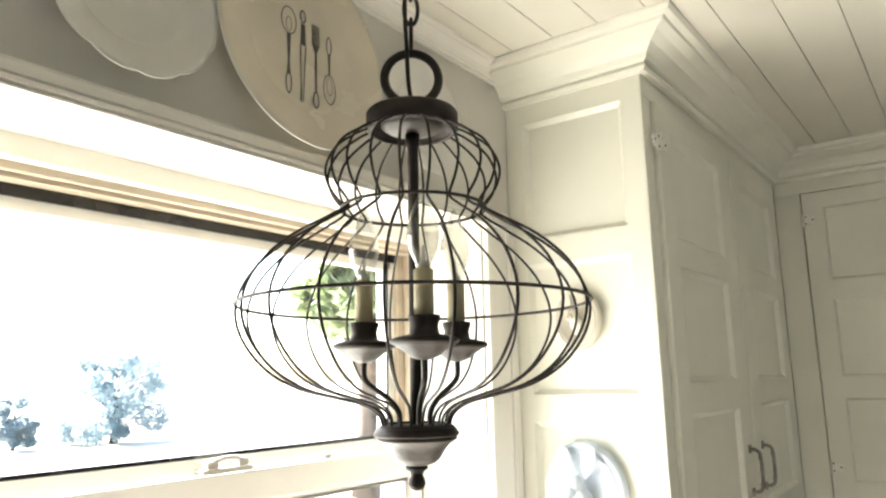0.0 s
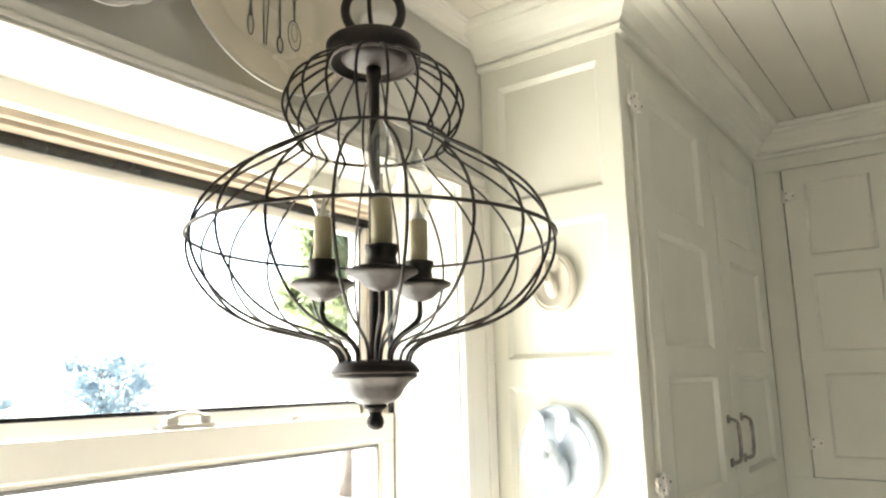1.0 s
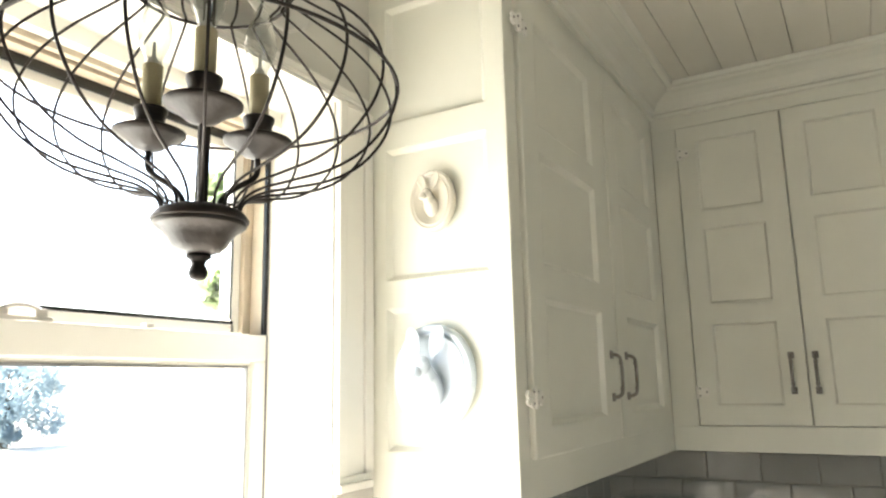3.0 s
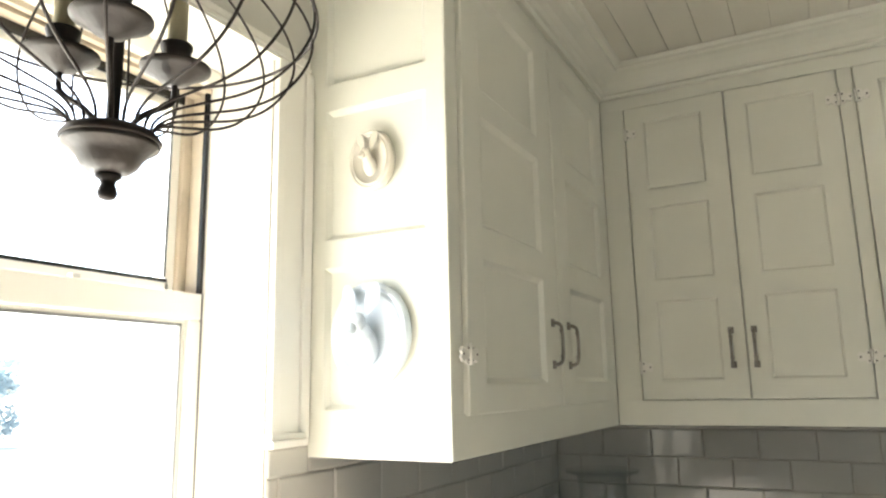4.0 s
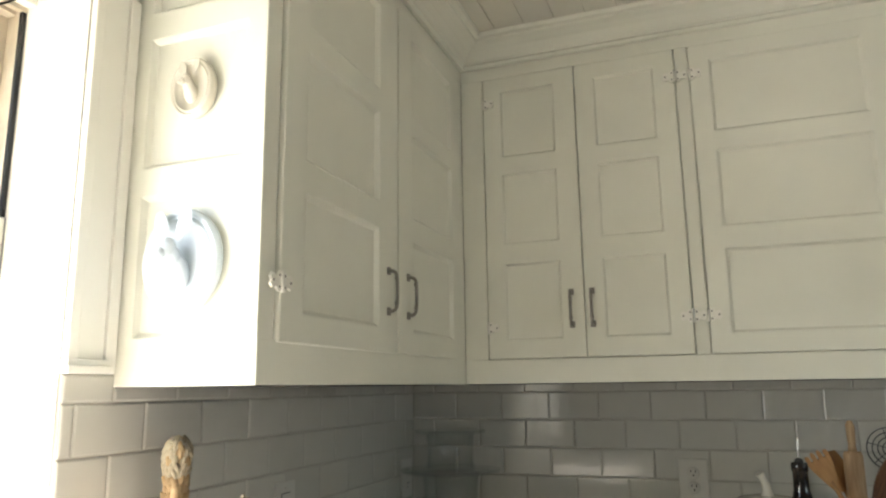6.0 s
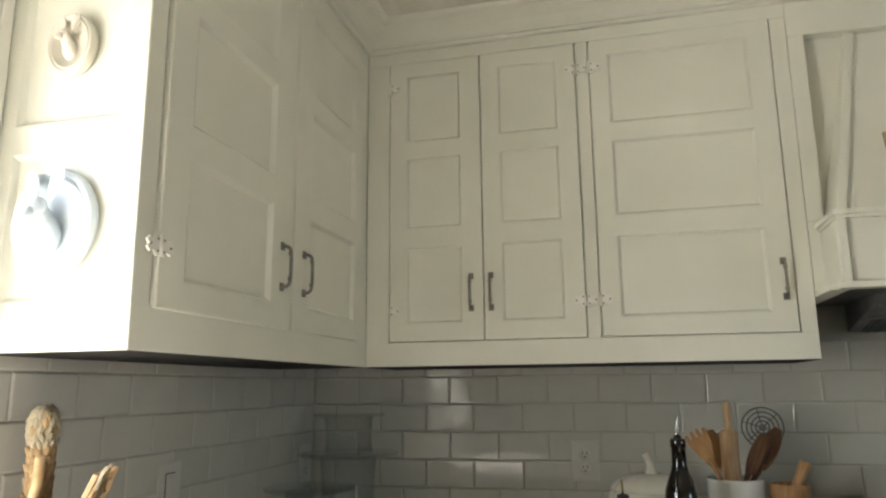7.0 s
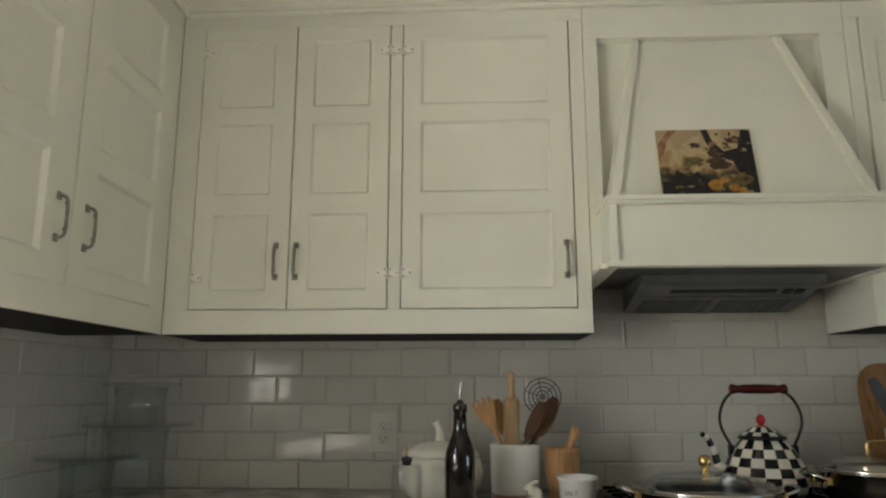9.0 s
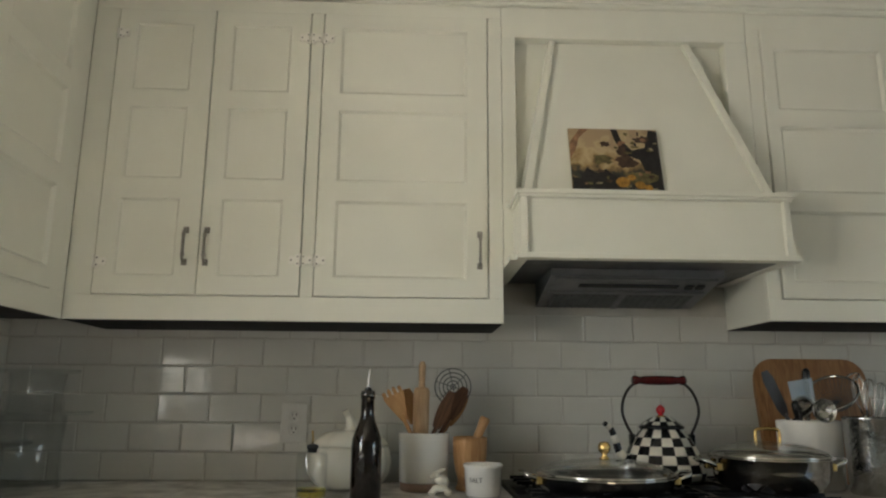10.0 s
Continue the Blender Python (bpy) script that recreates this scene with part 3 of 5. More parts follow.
# ---- range hood ----
def range_hood():
    h = thing("range_hood", "cream painted tapered wooden range hood with a box ledge", "range hood", m=EAST)
    x0, x1 = 1.5145, 2.2738
    part("back_panel", boxes((x0, x1, -0.257, -0.012, 1.60, CP), bevel=0), PAINT, h)
    part("top_rail", boxes((x0, x1, FRONT + 0.001, -0.258, 2.245, CP), bevel=0.0015), PAINT, h)
    part("side_stile", boxes((x0, 1.556, FRONT + 0.001, -0.258, 1.725, 2.2448)), PAINT, h)
    part("side_stile", boxes((2.205, x1, FRONT + 0.001, -0.258, 1.725, 2.2448)), PAINT, h)
    part("filler_panel", boxes((x0, 1.5445, FRONT + 0.001, -0.258, 1.541, 1.7245)), PAINT, h)
    # tapered front
    bm = bmesh.new()
    zt, zb = 2.2445, 1.716
    top, bot = (1.664, 2.098), (1.560, 2.268)
    yt, yb = -0.268, -0.385
    v = [bm.verts.new(c) for c in ((bot[0], yb, zb), (bot[1], yb, zb), (top[1], yt, zt), (top[0], yt, zt), (bot[0], -0.2575, zb), (bot[1], -0.2575, zb), (top[1], -0.2575, zt), (top[0], -0.2575, zt))]
    for f in ((0, 1, 2, 3), (5, 4, 7, 6), (4, 0, 3, 7), (1, 5, 6, 2), (3, 2, 6, 7), (4, 5, 1, 0)):
        bm.faces.new([v[i] for i in f])
    part("front_panel", bm, PAINT, h)
    for a, b, s in ((bot[0], top[0], 1), (bot[1], top[1], -1)):
        bm = bmesh.new()
        for xx, yy, zz in ((a, yb, zb), (b, yt, zt)):
            for dx, dy in ((0, 0.004), (0, -0.014), (s * 0.022, -0.014), (s * 0.022, 0.004)):
                bm.verts.new((xx - s * 0.002 + dx, yy + dy, zz))
        bm.verts.ensure_lookup_table()
        w = bm.verts
        for k in range(4):
            bm.faces.new((w[k], w[(k + 1) % 4], w[4 + (k + 1) % 4], w[4 + k]))
        bm.faces.new((w[3], w[2], w[1], w[0])), bm.faces.new((w[4], w[5], w[6], w[7]))
        part("edge_trim", bm, PAINT, h)
    # box below
    part("ledge", boxes((1.5305, 2.290, -0.468, -0.2355, 1.702, 1.7155), (1.537, 2.284, -0.462, -0.2355, 1.694, 1.702), bevel=0.002), PAINT, h)
    part("box_front", boxes((1.545, 2.271, -0.445, -0.432, 1.541, 1.694)), PAINT, h)
    for a, b in ((1.541, 1.559), (2.257, 2.275)):
        part("corner_post", boxes((a, b, -0.459, -0.4455, 1.541, 1.694), bevel=0.001), PAINT, h)
    for a, b in ((1.543, 1.557), (2.262, 2.2725)):
        part("box_side", boxes((a, b, -0.4315, -0.2352, 1.541, 1.694), bevel=0.001), PAINT, h)
    part("bottom_ledge", boxes((1.530, 2.292, -0.470, -0.432, 1.526, 1.5405), (1.515, 1.560, -0.4318, -0.012, 1.526, 1.5405), (2.250, 2.2815, -0.4318, -0.012, 1.526, 1.5405), bevel=0.002), PAINT, h)
    part("liner", boxes((1.5605, 2.2495, -0.4315, -0.012, 1.530, 1.5395), bevel=0.0), GREY, h, "dark grey metal liner")
    # insert: its underside slopes down towards the wall, with a slot in front and two filters behind
    slope = -math.atan2(1.508 - 1.452, 0.300 - 0.035)
    bm = bmesh.new()
    ring = [[bm.verts.new((x, y, z)) for y, z in ((-0.302, 1.5292), (-0.302, 1.508), (-0.035, 1.452), (-0.035, 1.5292))] for x in (1.650, 2.150)]
    for k in range(4):
        bm.faces.new((ring[0][k], ring[0][(k + 1) % 4], ring[1][(k + 1) % 4], ring[1][k]))
    bm.faces.new(ring[0]), bm.faces.new(ring[1])
    ins = part("hood_insert", bm, STEEL_DULL, h, "brushed grey metal extractor insert")
    tilt = pose(0, -0.302, 1.508) @ pose(0, 0, 0, math.degrees(slope), 0, 0)
    for xa, xb in ((1.682, 1.884), (1.906, 2.112)):
        fl = part("filter", boxes((xa, xb, 0.142, 0.262, -0.004, 0.001), bevel=0.001), GREY, h, "dark baffle filter", m=tilt)
        for i in range(9):
            xs = xa + 0.008 + i * (xb - xa - 0.024) / 8
            part("slat", boxes((xs, xs + 0.008, 0.148, 0.256, -0.007, -0.0041), bevel=0.001), GREY, fl)
    part("filter_bar", boxes((1.886, 1.904, 0.138, 0.264, -0.006, 0.001), bevel=0.001), STEEL_DULL, h, m=tilt)
    part("front_lip", boxes((1.664, 2.136, 0.010, 0.030, -0.006, 0.001), (1.664, 2.136, 0.118, 0.136, -0.006, 0.001), bevel=0.001), STEEL_DULL, h, m=tilt)
    part("control_slot", boxes((1.745, 2.040, 0.062, 0.084, -0.003, 0.001), bevel=0.0), SLOT, ins, m=tilt)
    for xs in (2.062, 2.094):
        part("button", boxes((xs, xs + 0.022, 0.060, 0.086, -0.006, 0.001), bevel=0.001), SLOT, ins, "black push button", m=tilt)


STEEL_DULL = material("brushed_grey_metal", (0.22, 0.22, 0.225), 0.4, 0.8, var=0.08, scale=20, bump=0.05)
range_hood()


# ---- chandelier ----
def chandelier():
    c = thing("chandelier", "bronze wire cage chandelier with three candle bulbs hanging before the window", "chandelier", m=pose(-1.944, -0.2406, -0.001, 0, 0, 42))
    prof = smooth_path([(0.049, 0, 2.082), (0.066, 0, 2.074), (0.090, 0, 2.056), (0.1015, 0, 2.030), (0.096, 0, 2.006), (0.082, 0, 1.987), (0.0835, 0, 1.980), (0.106, 0, 1.966), (0.147, 0, 1.941), (0.180, 0, 1.909), (0.1955, 0, 1.873), (0.189, 0, 1.838), (0.163, 0, 1.804), (0.128, 0, 1.783), (0.088, 0, 1.772), (0.058, 0, 1.764), (0.041, 0, 1.752), (0.036, 0, 1.736)], 4)
    for i in range(20):
        wire = part("cage_wire", sweep(prof, 0.0016, 6), IRON, c) if i == 0 else wire
        if i:
            o = wire.copy()
            scene.collection.objects.link(o)
            o.matrix_basis = pose(0, 0, 0, 0, 0, 7.5 + 18 * i)
        else:
            wire.matrix_basis = pose(0, 0, 0, 0, 0, 7.5)
    part("cage_hoop", sweep(circle(0.197, 1.873, 64), 0.002, 6, loop=True), IRON, c)
    part("cage_hoop", sweep(circle(0.0835, 1.984, 48), 0.002, 6, loop=True), IRON, c)
    part("cage_hoop", sweep(circle(0.050, 2.081, 48), 0.0028, 6, loop=True), IRON, c)
    part("cap", lathe([(0.0, 2.116), (0.010, 2.116), (0.014, 2.109), (0.030, 2.105), (0.052, 2.103), (0.0545, 2.100), (0.0545, 2.081), (0.052, 2.079), (0.047, 2.082), (0.044, 2.092), (0.0, 2.094)], 40), IRON, c)
    part("inner_cup", lathe([(0.0, 2.093), (0.036, 2.092), (0.037, 2.085), (0.030, 2.080), (0.012, 2.076), (0.0, 2.076)], 32), WASH, c, "pale washed inner cup")
    part("stem", lathe([(0.0, 2.075), (0.0085, 2.075), (0.0085, 2.062), (0.0065, 2.060), (0.0065, 1.74), (0.0, 1.74)], 16), IRON, c)
    part("ring", sweep(circle(0.0325, 2.146, 40, axis="x"), 0.0055, 8, loop=True), IRON, c, "round bronze hanging ring")
    cup = [(0.0, 1.741), (0.030, 1.741), (0.043, 1.739), (0.0435, 1.735), (0.0455, 1.732), (0.0442, 1.729), (0.0452, 1.7265), (0.043, 1.7245), (0.0365, 1.7205), (0.031, 1.714), (0.0265, 1.706), (0.020, 1.7005), (0.012, 1.698), (0.0, 1.698)]
    base = part("base_cup", lathe(cup, 36), WASH, c, "brown washed turned wooden cup")
    part("rim", lathe([(0.034, 1.7435), (0.041, 1.7405), (0.0445, 1.737), (0.0475, 1.7325), (0.0465, 1.7295), (0.0445, 1.7300), (0.034, 1.736)], 36, closed=True), IRON, base)
    part("finial", lathe([(0.0, 1.698), (0.0115, 1.698), (0.0125, 1.695), (0.008, 1.692), (0.0065, 1.688), (0.0085, 1.684), (0.0095, 1.679), (0.0075, 1.674), (0.003, 1.672), (0.0, 1.672)], 20), IRON, base)
    for k, ang in enumerate((-174, -54, 66)):
        a = radians(ang)
        ux, uy = math.cos(a), math.sin(a)
        r = 0.063
        cx, cy = r * ux, r * uy
        pts = smooth_path([(0.020 * ux, 0.020 * uy, 1.738), (0.021 * ux, 0.021 * uy, 1.755), (0.034 * ux, 0.034 * uy, 1.770), (0.056 * ux, 0.056 * uy, 1.785), (cx, cy, 1.795), (cx, cy, 1.813)], 5)
        arm = part("arm", sweep(pts, 0.0032, 8), IRON, c)
        part("drip_cup", lathe([(0.0, 1.809), (0.007, 1.8105), (0.015, 1.8135), (0.022, 1.8195), (0.030, 1.8245), (0.0362, 1.8275), (0.0362, 1.8285), (0.031, 1.832), (0.016, 1.833), (0.0, 1.833)], 28, (cx, cy)), WASH, arm, "washed turned wooden drip cup")
        part("holder", lathe([(0.0, 1.8305), (0.0365, 1.8288), (0.0365, 1.8305), (0.030, 1.8335), (0.016, 1.8365), (0.0145, 1.845), (0.017, 1.853), (0.017, 1.856), (0.0, 1.856)], 24, (cx, cy)), IRON, arm)
        part("candle_sleeve", lathe([(0.0, 1.855), (0.0105, 1.855), (0.0105, 1.904), (0.009, 1.905), (0.0, 1.905)], 20, (cx, cy)), WAX, arm, "cream candle sleeve")
        bulb = part("bulb", lathe([(0.0, 1.905), (0.0075, 1.905), (0.009, 1.912), (0.0145, 1.924), (0.0175, 1.938), (0.0170, 1.951), (0.0125, 1.966), (0.0065, 1.981), (0.0025, 1.992), (0.0, 1.994)], 20, (cx, cy)), BULB, c, "clear flame-shaped bulb")
        bulb.visible_shadow = False
        part("bulb_socket", lathe([(0.0, 1.904), (0.0055, 1.904), (0.0055, 1.911), (0.0022, 1.915), (0.0015, 1.931), (0.0, 1.932)], 10, (cx, cy)), PLATEW, bulb)
    # chain and cord
    for i, z in enumerate([2.203 + 0.033 * k for k in range(7)]):
        pts = []
        for q in range(24):
            t = 2 * math.pi * q / 24
            xx, zz = 0.0085 * math.cos(t), 0.0205 * math.sin(t)
            pts.append((xx, 0, z + zz) if i % 2 == 0 else (0, xx, z + zz))
        part("chain_link", sweep(pts, 0.0024, 6, loop=True), IRON, c)
    part("cord", sweep(smooth_path([(0, 0, 2.115), (-0.004, 0.004, 2.14), (-0.012, 0.006, 2.18), (-0.016, 0.008, 2.23), (-0.010, 0.006, 2.30), (-0.012, 0.0, 2.37), (-0.004, 0, 2.415)], 6), 0.0028, 6), IRON, c, "black fabric cord")
    part("ceiling_canopy", lathe([(0.0, 2.408), (0.02, 2.408), (0.055, 2.413), (0.06, 2.4195), (0.0, 2.4195)], 32), IRON, c)


chandelier()


# ---- counter and stove ----
ctr = tagged(part("countertop", boxes((-4.2, -0.008, -0.635, -0.008, COUNTER - 0.035, COUNTER), (-0.64, -0.008, -1.525, -0.636, COUNTER - 0.035, COUNTER), (-0.64, -0.008, -3.4, -2.295, COUNTER - 0.035, COUNTER), bevel=0.003), GRANITE), "grey speckled granite kitchen countertop", "countertop")
for x0, x1, y0, y1 in ((-4.2, -0.66, -0.60, -0.012), (-0.60, -0.012, -1.52, -0.012), (-0.60, -0.012, -3.4, -2.30)):
    b = thing("base_cabinet", "plain cream base cabinet under the countertop", "cabinet")
    part("body", boxes((x0, x1, y0, y1, 0.0, COUNTER - 0.036), bevel=0.002), PAINT, b)


# ---- tiles ----
TILE_W, TILE_H, JOINT = 0.1566, 0.086, 0.0024
tile_meshes = {}


def tile_mesh(w, h):
    key = (round(w, 3), round(h, 3))
    if key not in tile_meshes:
        bm = bmesh.new()
        b = 0.004
        rings = []
        for i, y in ((0, 0.0), (0, -0.0045), (0.0012, -0.0062), (b, -0.0072)):
            rings.append([bm.verts.new((x, y, z)) for x, z in ((i, i), (w - i, i), (w - i, h - i), (i, h - i))])
        for a, c in zip(rings, rings[1:]):
            for k in range(4):
                bm.faces.new((a[k], a[(k + 1) % 4], c[(k + 1) % 4], c[k]))
        bm.faces.new(rings[-1])
        me = bpy.data.meshes.new("tile")
        bm.to_mesh(me)
        bm.free()
        me.materials.append(TILE)
        tile_meshes[key] = me
    return tile_meshes[key]


def tiled(parent, x0, x1, first_joint, ztop, m):
    rng = random.Random(4)
    for row in range(-1, 6):
        z1 = 1.344 - TILE_H * row
        z0 = max(z1 - TILE_H, COUNTER + 0.001)
        z1 = min(z1, ztop)
        if z1 - z0 < 0.012:
            continue
        off = first_joint + (TILE_W / 2 if row % 2 else 0)
        k = math.floor((x0 - off) / TILE_W)
        while off + k * TILE_W < x1:
            a, b = max(x0, off + k * TILE_W), min(x1, off + (k + 1) * TILE_W)
            k += 1
            if b - a < 0.012:
                continue
            o = bpy.data.objects.new("tile", tile_mesh(b - a - JOINT, z1 - z0 - JOINT))
            scene.collection.objects.link(o)
            o.parent = parent
            o.matrix_basis = m @ pose(a + JOINT / 2, 0, z0 + JOINT / 2, rng.uniform(-0.4, 0.4), 0, rng.uniform(-0.4, 0.4))


splash = structure("splashback_window_wall", boxes((WIN_X1 + 0.002, -0.0005, -0.0072, -0.0005, COUNTER, 1.391), bevel=0), GROUT, "grey-white glazed subway tiles on the window wall", "splashback")
tiled(splash, WIN_X1 + 0.002, -0.0112, -1.103, 1.391, pose(0, -0.0035, 0))
splash = structure("splashback_range_wall", boxes((-0.0072, -0.0005, -3.3, -0.0075, COUNTER, 1.52), bevel=0), GROUT, "grey-white glazed subway tiles behind the range", "splashback")
tiled(splash, 0.0045, 3.2, 0.478 - 3 * TILE_W, 1.50, EAST @ pose(0, -0.0035, 0))


# ---- plates on the window wall ----
def wall_plate(x, z, r, scallop, label, mat, tilt=6):
    p = thing("wall_plate", label, "plate", m=pose(x, -0.004, z, 90 - tilt, 0, 0), group="plates above the window")
    prof = [(0.0, 0.004), (r * 0.58, 0.004), (r * 0.64, 0.006), (r * 0.70, 0.013), (r * 0.95, 0.019), (r, 0.021), (r, 0.0235), (r * 0.95, 0.0225), (r * 0.70, 0.017), (r * 0.63, 0.010), (r * 0.57, 0.0075), (0.0, 0.0075)]

    def wave(a, rr, zz):
        k = (rr / r) ** 6
        return rr * (1 + k * (0.035 * abs(math.sin(6 * a)) ** 0.7 - 0.02))
    part("dish", lathe(prof, 96, wave=wave if scallop else None), mat, p)
    bm = bmesh.new()
    n = 96
    sweep([((r * (1 + (0.035 * abs(math.sin(6 * a)) ** 0.7 - 0.02 if scallop else 0))) * math.cos(a), (r * (1 + (0.035 * abs(math.sin(6 * a)) ** 0.7 - 0.02 if scallop else 0))) * math.sin(a), 0.0222) for a in (2 * math.pi * i / n for i in range(n))], 0.0016, 6, bm, loop=True)
    part("rim", bm, PLATEW, p)
    return p


wall_plate(-2.176, 2.236, 0.106, True, "white scalloped plate hung on the wall above the window", PLATEW)
plate = wall_plate(-1.913, 2.264, 0.155, False, "cream round plate printed with grey cutlery", PLATE)
wall_plate(-1.638, 2.240, 0.106, True, "white scalloped plate hung beside the cutlery plate", PLATEW)


def ellipse(cx, cy, a, b, n=18):
    return [(cx + a * math.cos(2 * math.pi * i / n), cy + b * math.sin(2 * math.pi * i / n)) for i in range(n)]


def motif(name, strokes, rings, x, tilt, y=0.0):
    """Printed cutlery: strokes are lines with widths, rings are outlines of bowls."""
    bm = bmesh.new()
    for x0, y0, x1, y1, w0, w1 in strokes:
        d = Vector((x1 - x0, y1 - y0)).normalized()
        nrm = Vector((-d.y, d.x))
        q = [(x0 + nrm.x * w0, y0 + nrm.y * w0), (x0 - nrm.x * w0, y0 - nrm.y * w0), (x1 - nrm.x * w1, y1 - nrm.y * w1), (x1 + nrm.x * w1, y1 + nrm.y * w1)]
        bm.faces.new([bm.verts.new((px, py, 0.0)) for px, py in q])
    for cx, cy, a, b, t in rings:
        o, i = ellipse(cx, cy, a, b), ellipse(cx, cy, a - t, b - t)
        ov, iv = [bm.verts.new((px, py, 0)) for px, py in o], [bm.verts.new((px, py, 0)) for px, py in i]
        for k in range(len(o)):
            bm.faces.new((ov[k], ov[(k + 1) % len(o)], iv[(k + 1) % len(o)], iv[k]))
    for v in bm.verts:
        v.co *= 1.28
    part(name, bm, INK, plate, m=pose(x * 1.12 + 0.013, y - 0.012, 0.0085, 0, 0, tilt))


motif("printed_spoon", [(0, 0.018, 0, -0.018, 0.003, 0.0015), (0, -0.018, 0, -0.034, 0.0015, 0.003)], [(0, 0.035, 0.0115, 0.018, 0.0016), (0, -0.044, 0.0048, 0.014, 0.0020), (0, 0.030, 0.0045, 0.010, 0.001)], -0.036, -4, 0.006)
motif("printed_knife", [(-0.004, 0.012, -0.003, -0.060, 0.0009, 0.0007), (0.004, 0.012, 0.000, -0.060, 0.0009, 0.0007), (0, 0.012, 0, 0.040, 0.0042, 0.0030)], [(0, 0.050, 0.0048, 0.009, 0.0022)], -0.012, -4, 0.004)
motif("printed_fork", [(0, 0.014, 0, -0.040, 0.0014, 0.0014)] + [(0.0026 * k, 0.022, 0.0026 * k, 0.048, 0.0010, 0.0008) for k in (-2, -1, 0, 1, 2)] + [(0, 0.022, 0, 0.012, 0.0062, 0.002)], [(0, -0.050, 0.0050, 0.011, 0.0022)], 0.010, -4, 0.002)
motif("printed_teaspoon", [(0, -0.010, 0, 0.018, 0.0012, 0.0022)], [(0, -0.028, 0.010, 0.020, 0.0014), (0, -0.024, 0.005, 0.012, 0.0008), (0, 0.030, 0.0048, 0.013, 0.0020)], 0.034, -4, 0.0)
motif("printed_berries", [], [(-0.020, -0.066, 0.003, 0.003, 0.002), (-0.013, -0.068, 0.003, 0.003, 0.002), (-0.005, -0.071, 0.003, 0.003, 0.002)], 0, -4)


# ---- rabbit plaques on the cabinet side (plain shapes) ----
def ball(bm, c, r, m=None, u=16, v=10):
    mm = Matrix.Translation(c) @ (m or Matrix.Identity(4)) @ Matrix.Diagonal((*r, 1))
    res = bmesh.ops.create_uvsphere(bm, u_segments=u, v_segments=v, radius=1.0, matrix=mm)
    for vv in res["verts"]:
        for f in vv.link_faces:
            f.smooth = True


def plaque(y, z, rw, rh, s, mat, label):
    """Thick oval plaque facing -x with a long-eared bust that looks out and down."""
    bm = bmesh.new()
    prof = [(0.0, 0.0), (0.95, 0.0), (0.99, 0.004), (1.0, 0.010), (0.985, 0.016), (0.95, 0.0195), (0.90, 0.020), (0.87, 0.0165), (0.84, 0.0165), (0.81, 0.020), (0.78, 0.020), (0.74, 0.015), (0.0, 0.015)]
    lathe([(r, h) for r, h in prof], 48, bm=bm)
    for v in bm.verts:
        v.co = Vector((-v.co.z, v.co.x * rw, v.co.y * rh))
    # chest, neck, skull, tapering muzzle, nose, brow ridges and two tall cupped ears
    ball(bm, (-0.020 * s, 0.0, -0.016 * s), (0.018 * s, 0.019 * s, 0.028 * s), pose(0, 0, 0, 0, -25, 0))
    ball(bm, (-0.032 * s, 0.001 * s, 0.000 * s), (0.016 * s, 0.014 * s, 0.022 * s), pose(0, 0, 0, 0, -40, 0))
    ball(bm, (-0.044 * s, 0.003 * s, 0.014 * s), (0.018 * s, 0.0135 * s, 0.0145 * s), pose(0, 0, 0, 0, -25, 8))
    ball(bm, (-0.058 * s, 0.005 * s, 0.006 * s), (0.015 * s, 0.0085 * s, 0.0090 * s), pose(0, 0, 0, 0, -30, 10))
    ball(bm, (-0.069 * s, 0.0065 * s, 0.0005 * s), (0.0050 * s, 0.0060 * s, 0.0050 * s), None, 10, 8)
    for ey in (0.009, -0.005):
        ball(bm, (-0.052 * s, ey * s, 0.017 * s), (0.0045 * s, 0.0035 * s, 0.0040 * s), None, 10, 8)
    for ey, lean in ((0.012, -20), (-0.010, 12)):
        res = bmesh.ops.create_uvsphere(bm, u_segments=16, v_segments=12, radius=1.0)
        mm = Matrix.Translation((-0.036 * s, ey * s, 0.022 * s)) @ pose(0, 0, 0, lean, 10, 0)
        for v in res["verts"]:
            t = (v.co.z + 1) / 2
            w = (0.5 + 1.9 * t) * (1.0 - 0.5 * t)
            cup = 0.0045 * s * (1 - abs(v.co.y)) * math.sin(math.pi * t)
            v.co = mm @ Vector((v.co.x * 0.0035 * s + cup, v.co.y * 0.0100 * s * w, t * 0.050 * s))
            for f in v.link_faces:
                f.smooth = True
    for v in bm.verts:
        if v.co.x < -0.0205:
            v.co.x = -0.0205 + (v.co.x + 0.0205) * 0.72
    o = part("animal_plaque", bm, mat, m=pose(X1 + 0.0075, y, z))
    tagged(o, label, "wall ornament", group="plaques on the cabinet side")


plaque(-0.146, 1.894, 0.046, 0.057, 0.74, CREAM, "small cream plaster plaque with a long-eared bust")
plaque(-0.142, 1.580, 0.081, 0.092, 1.25, BLUSH, "pale blue round plaque with a white long-eared bust")


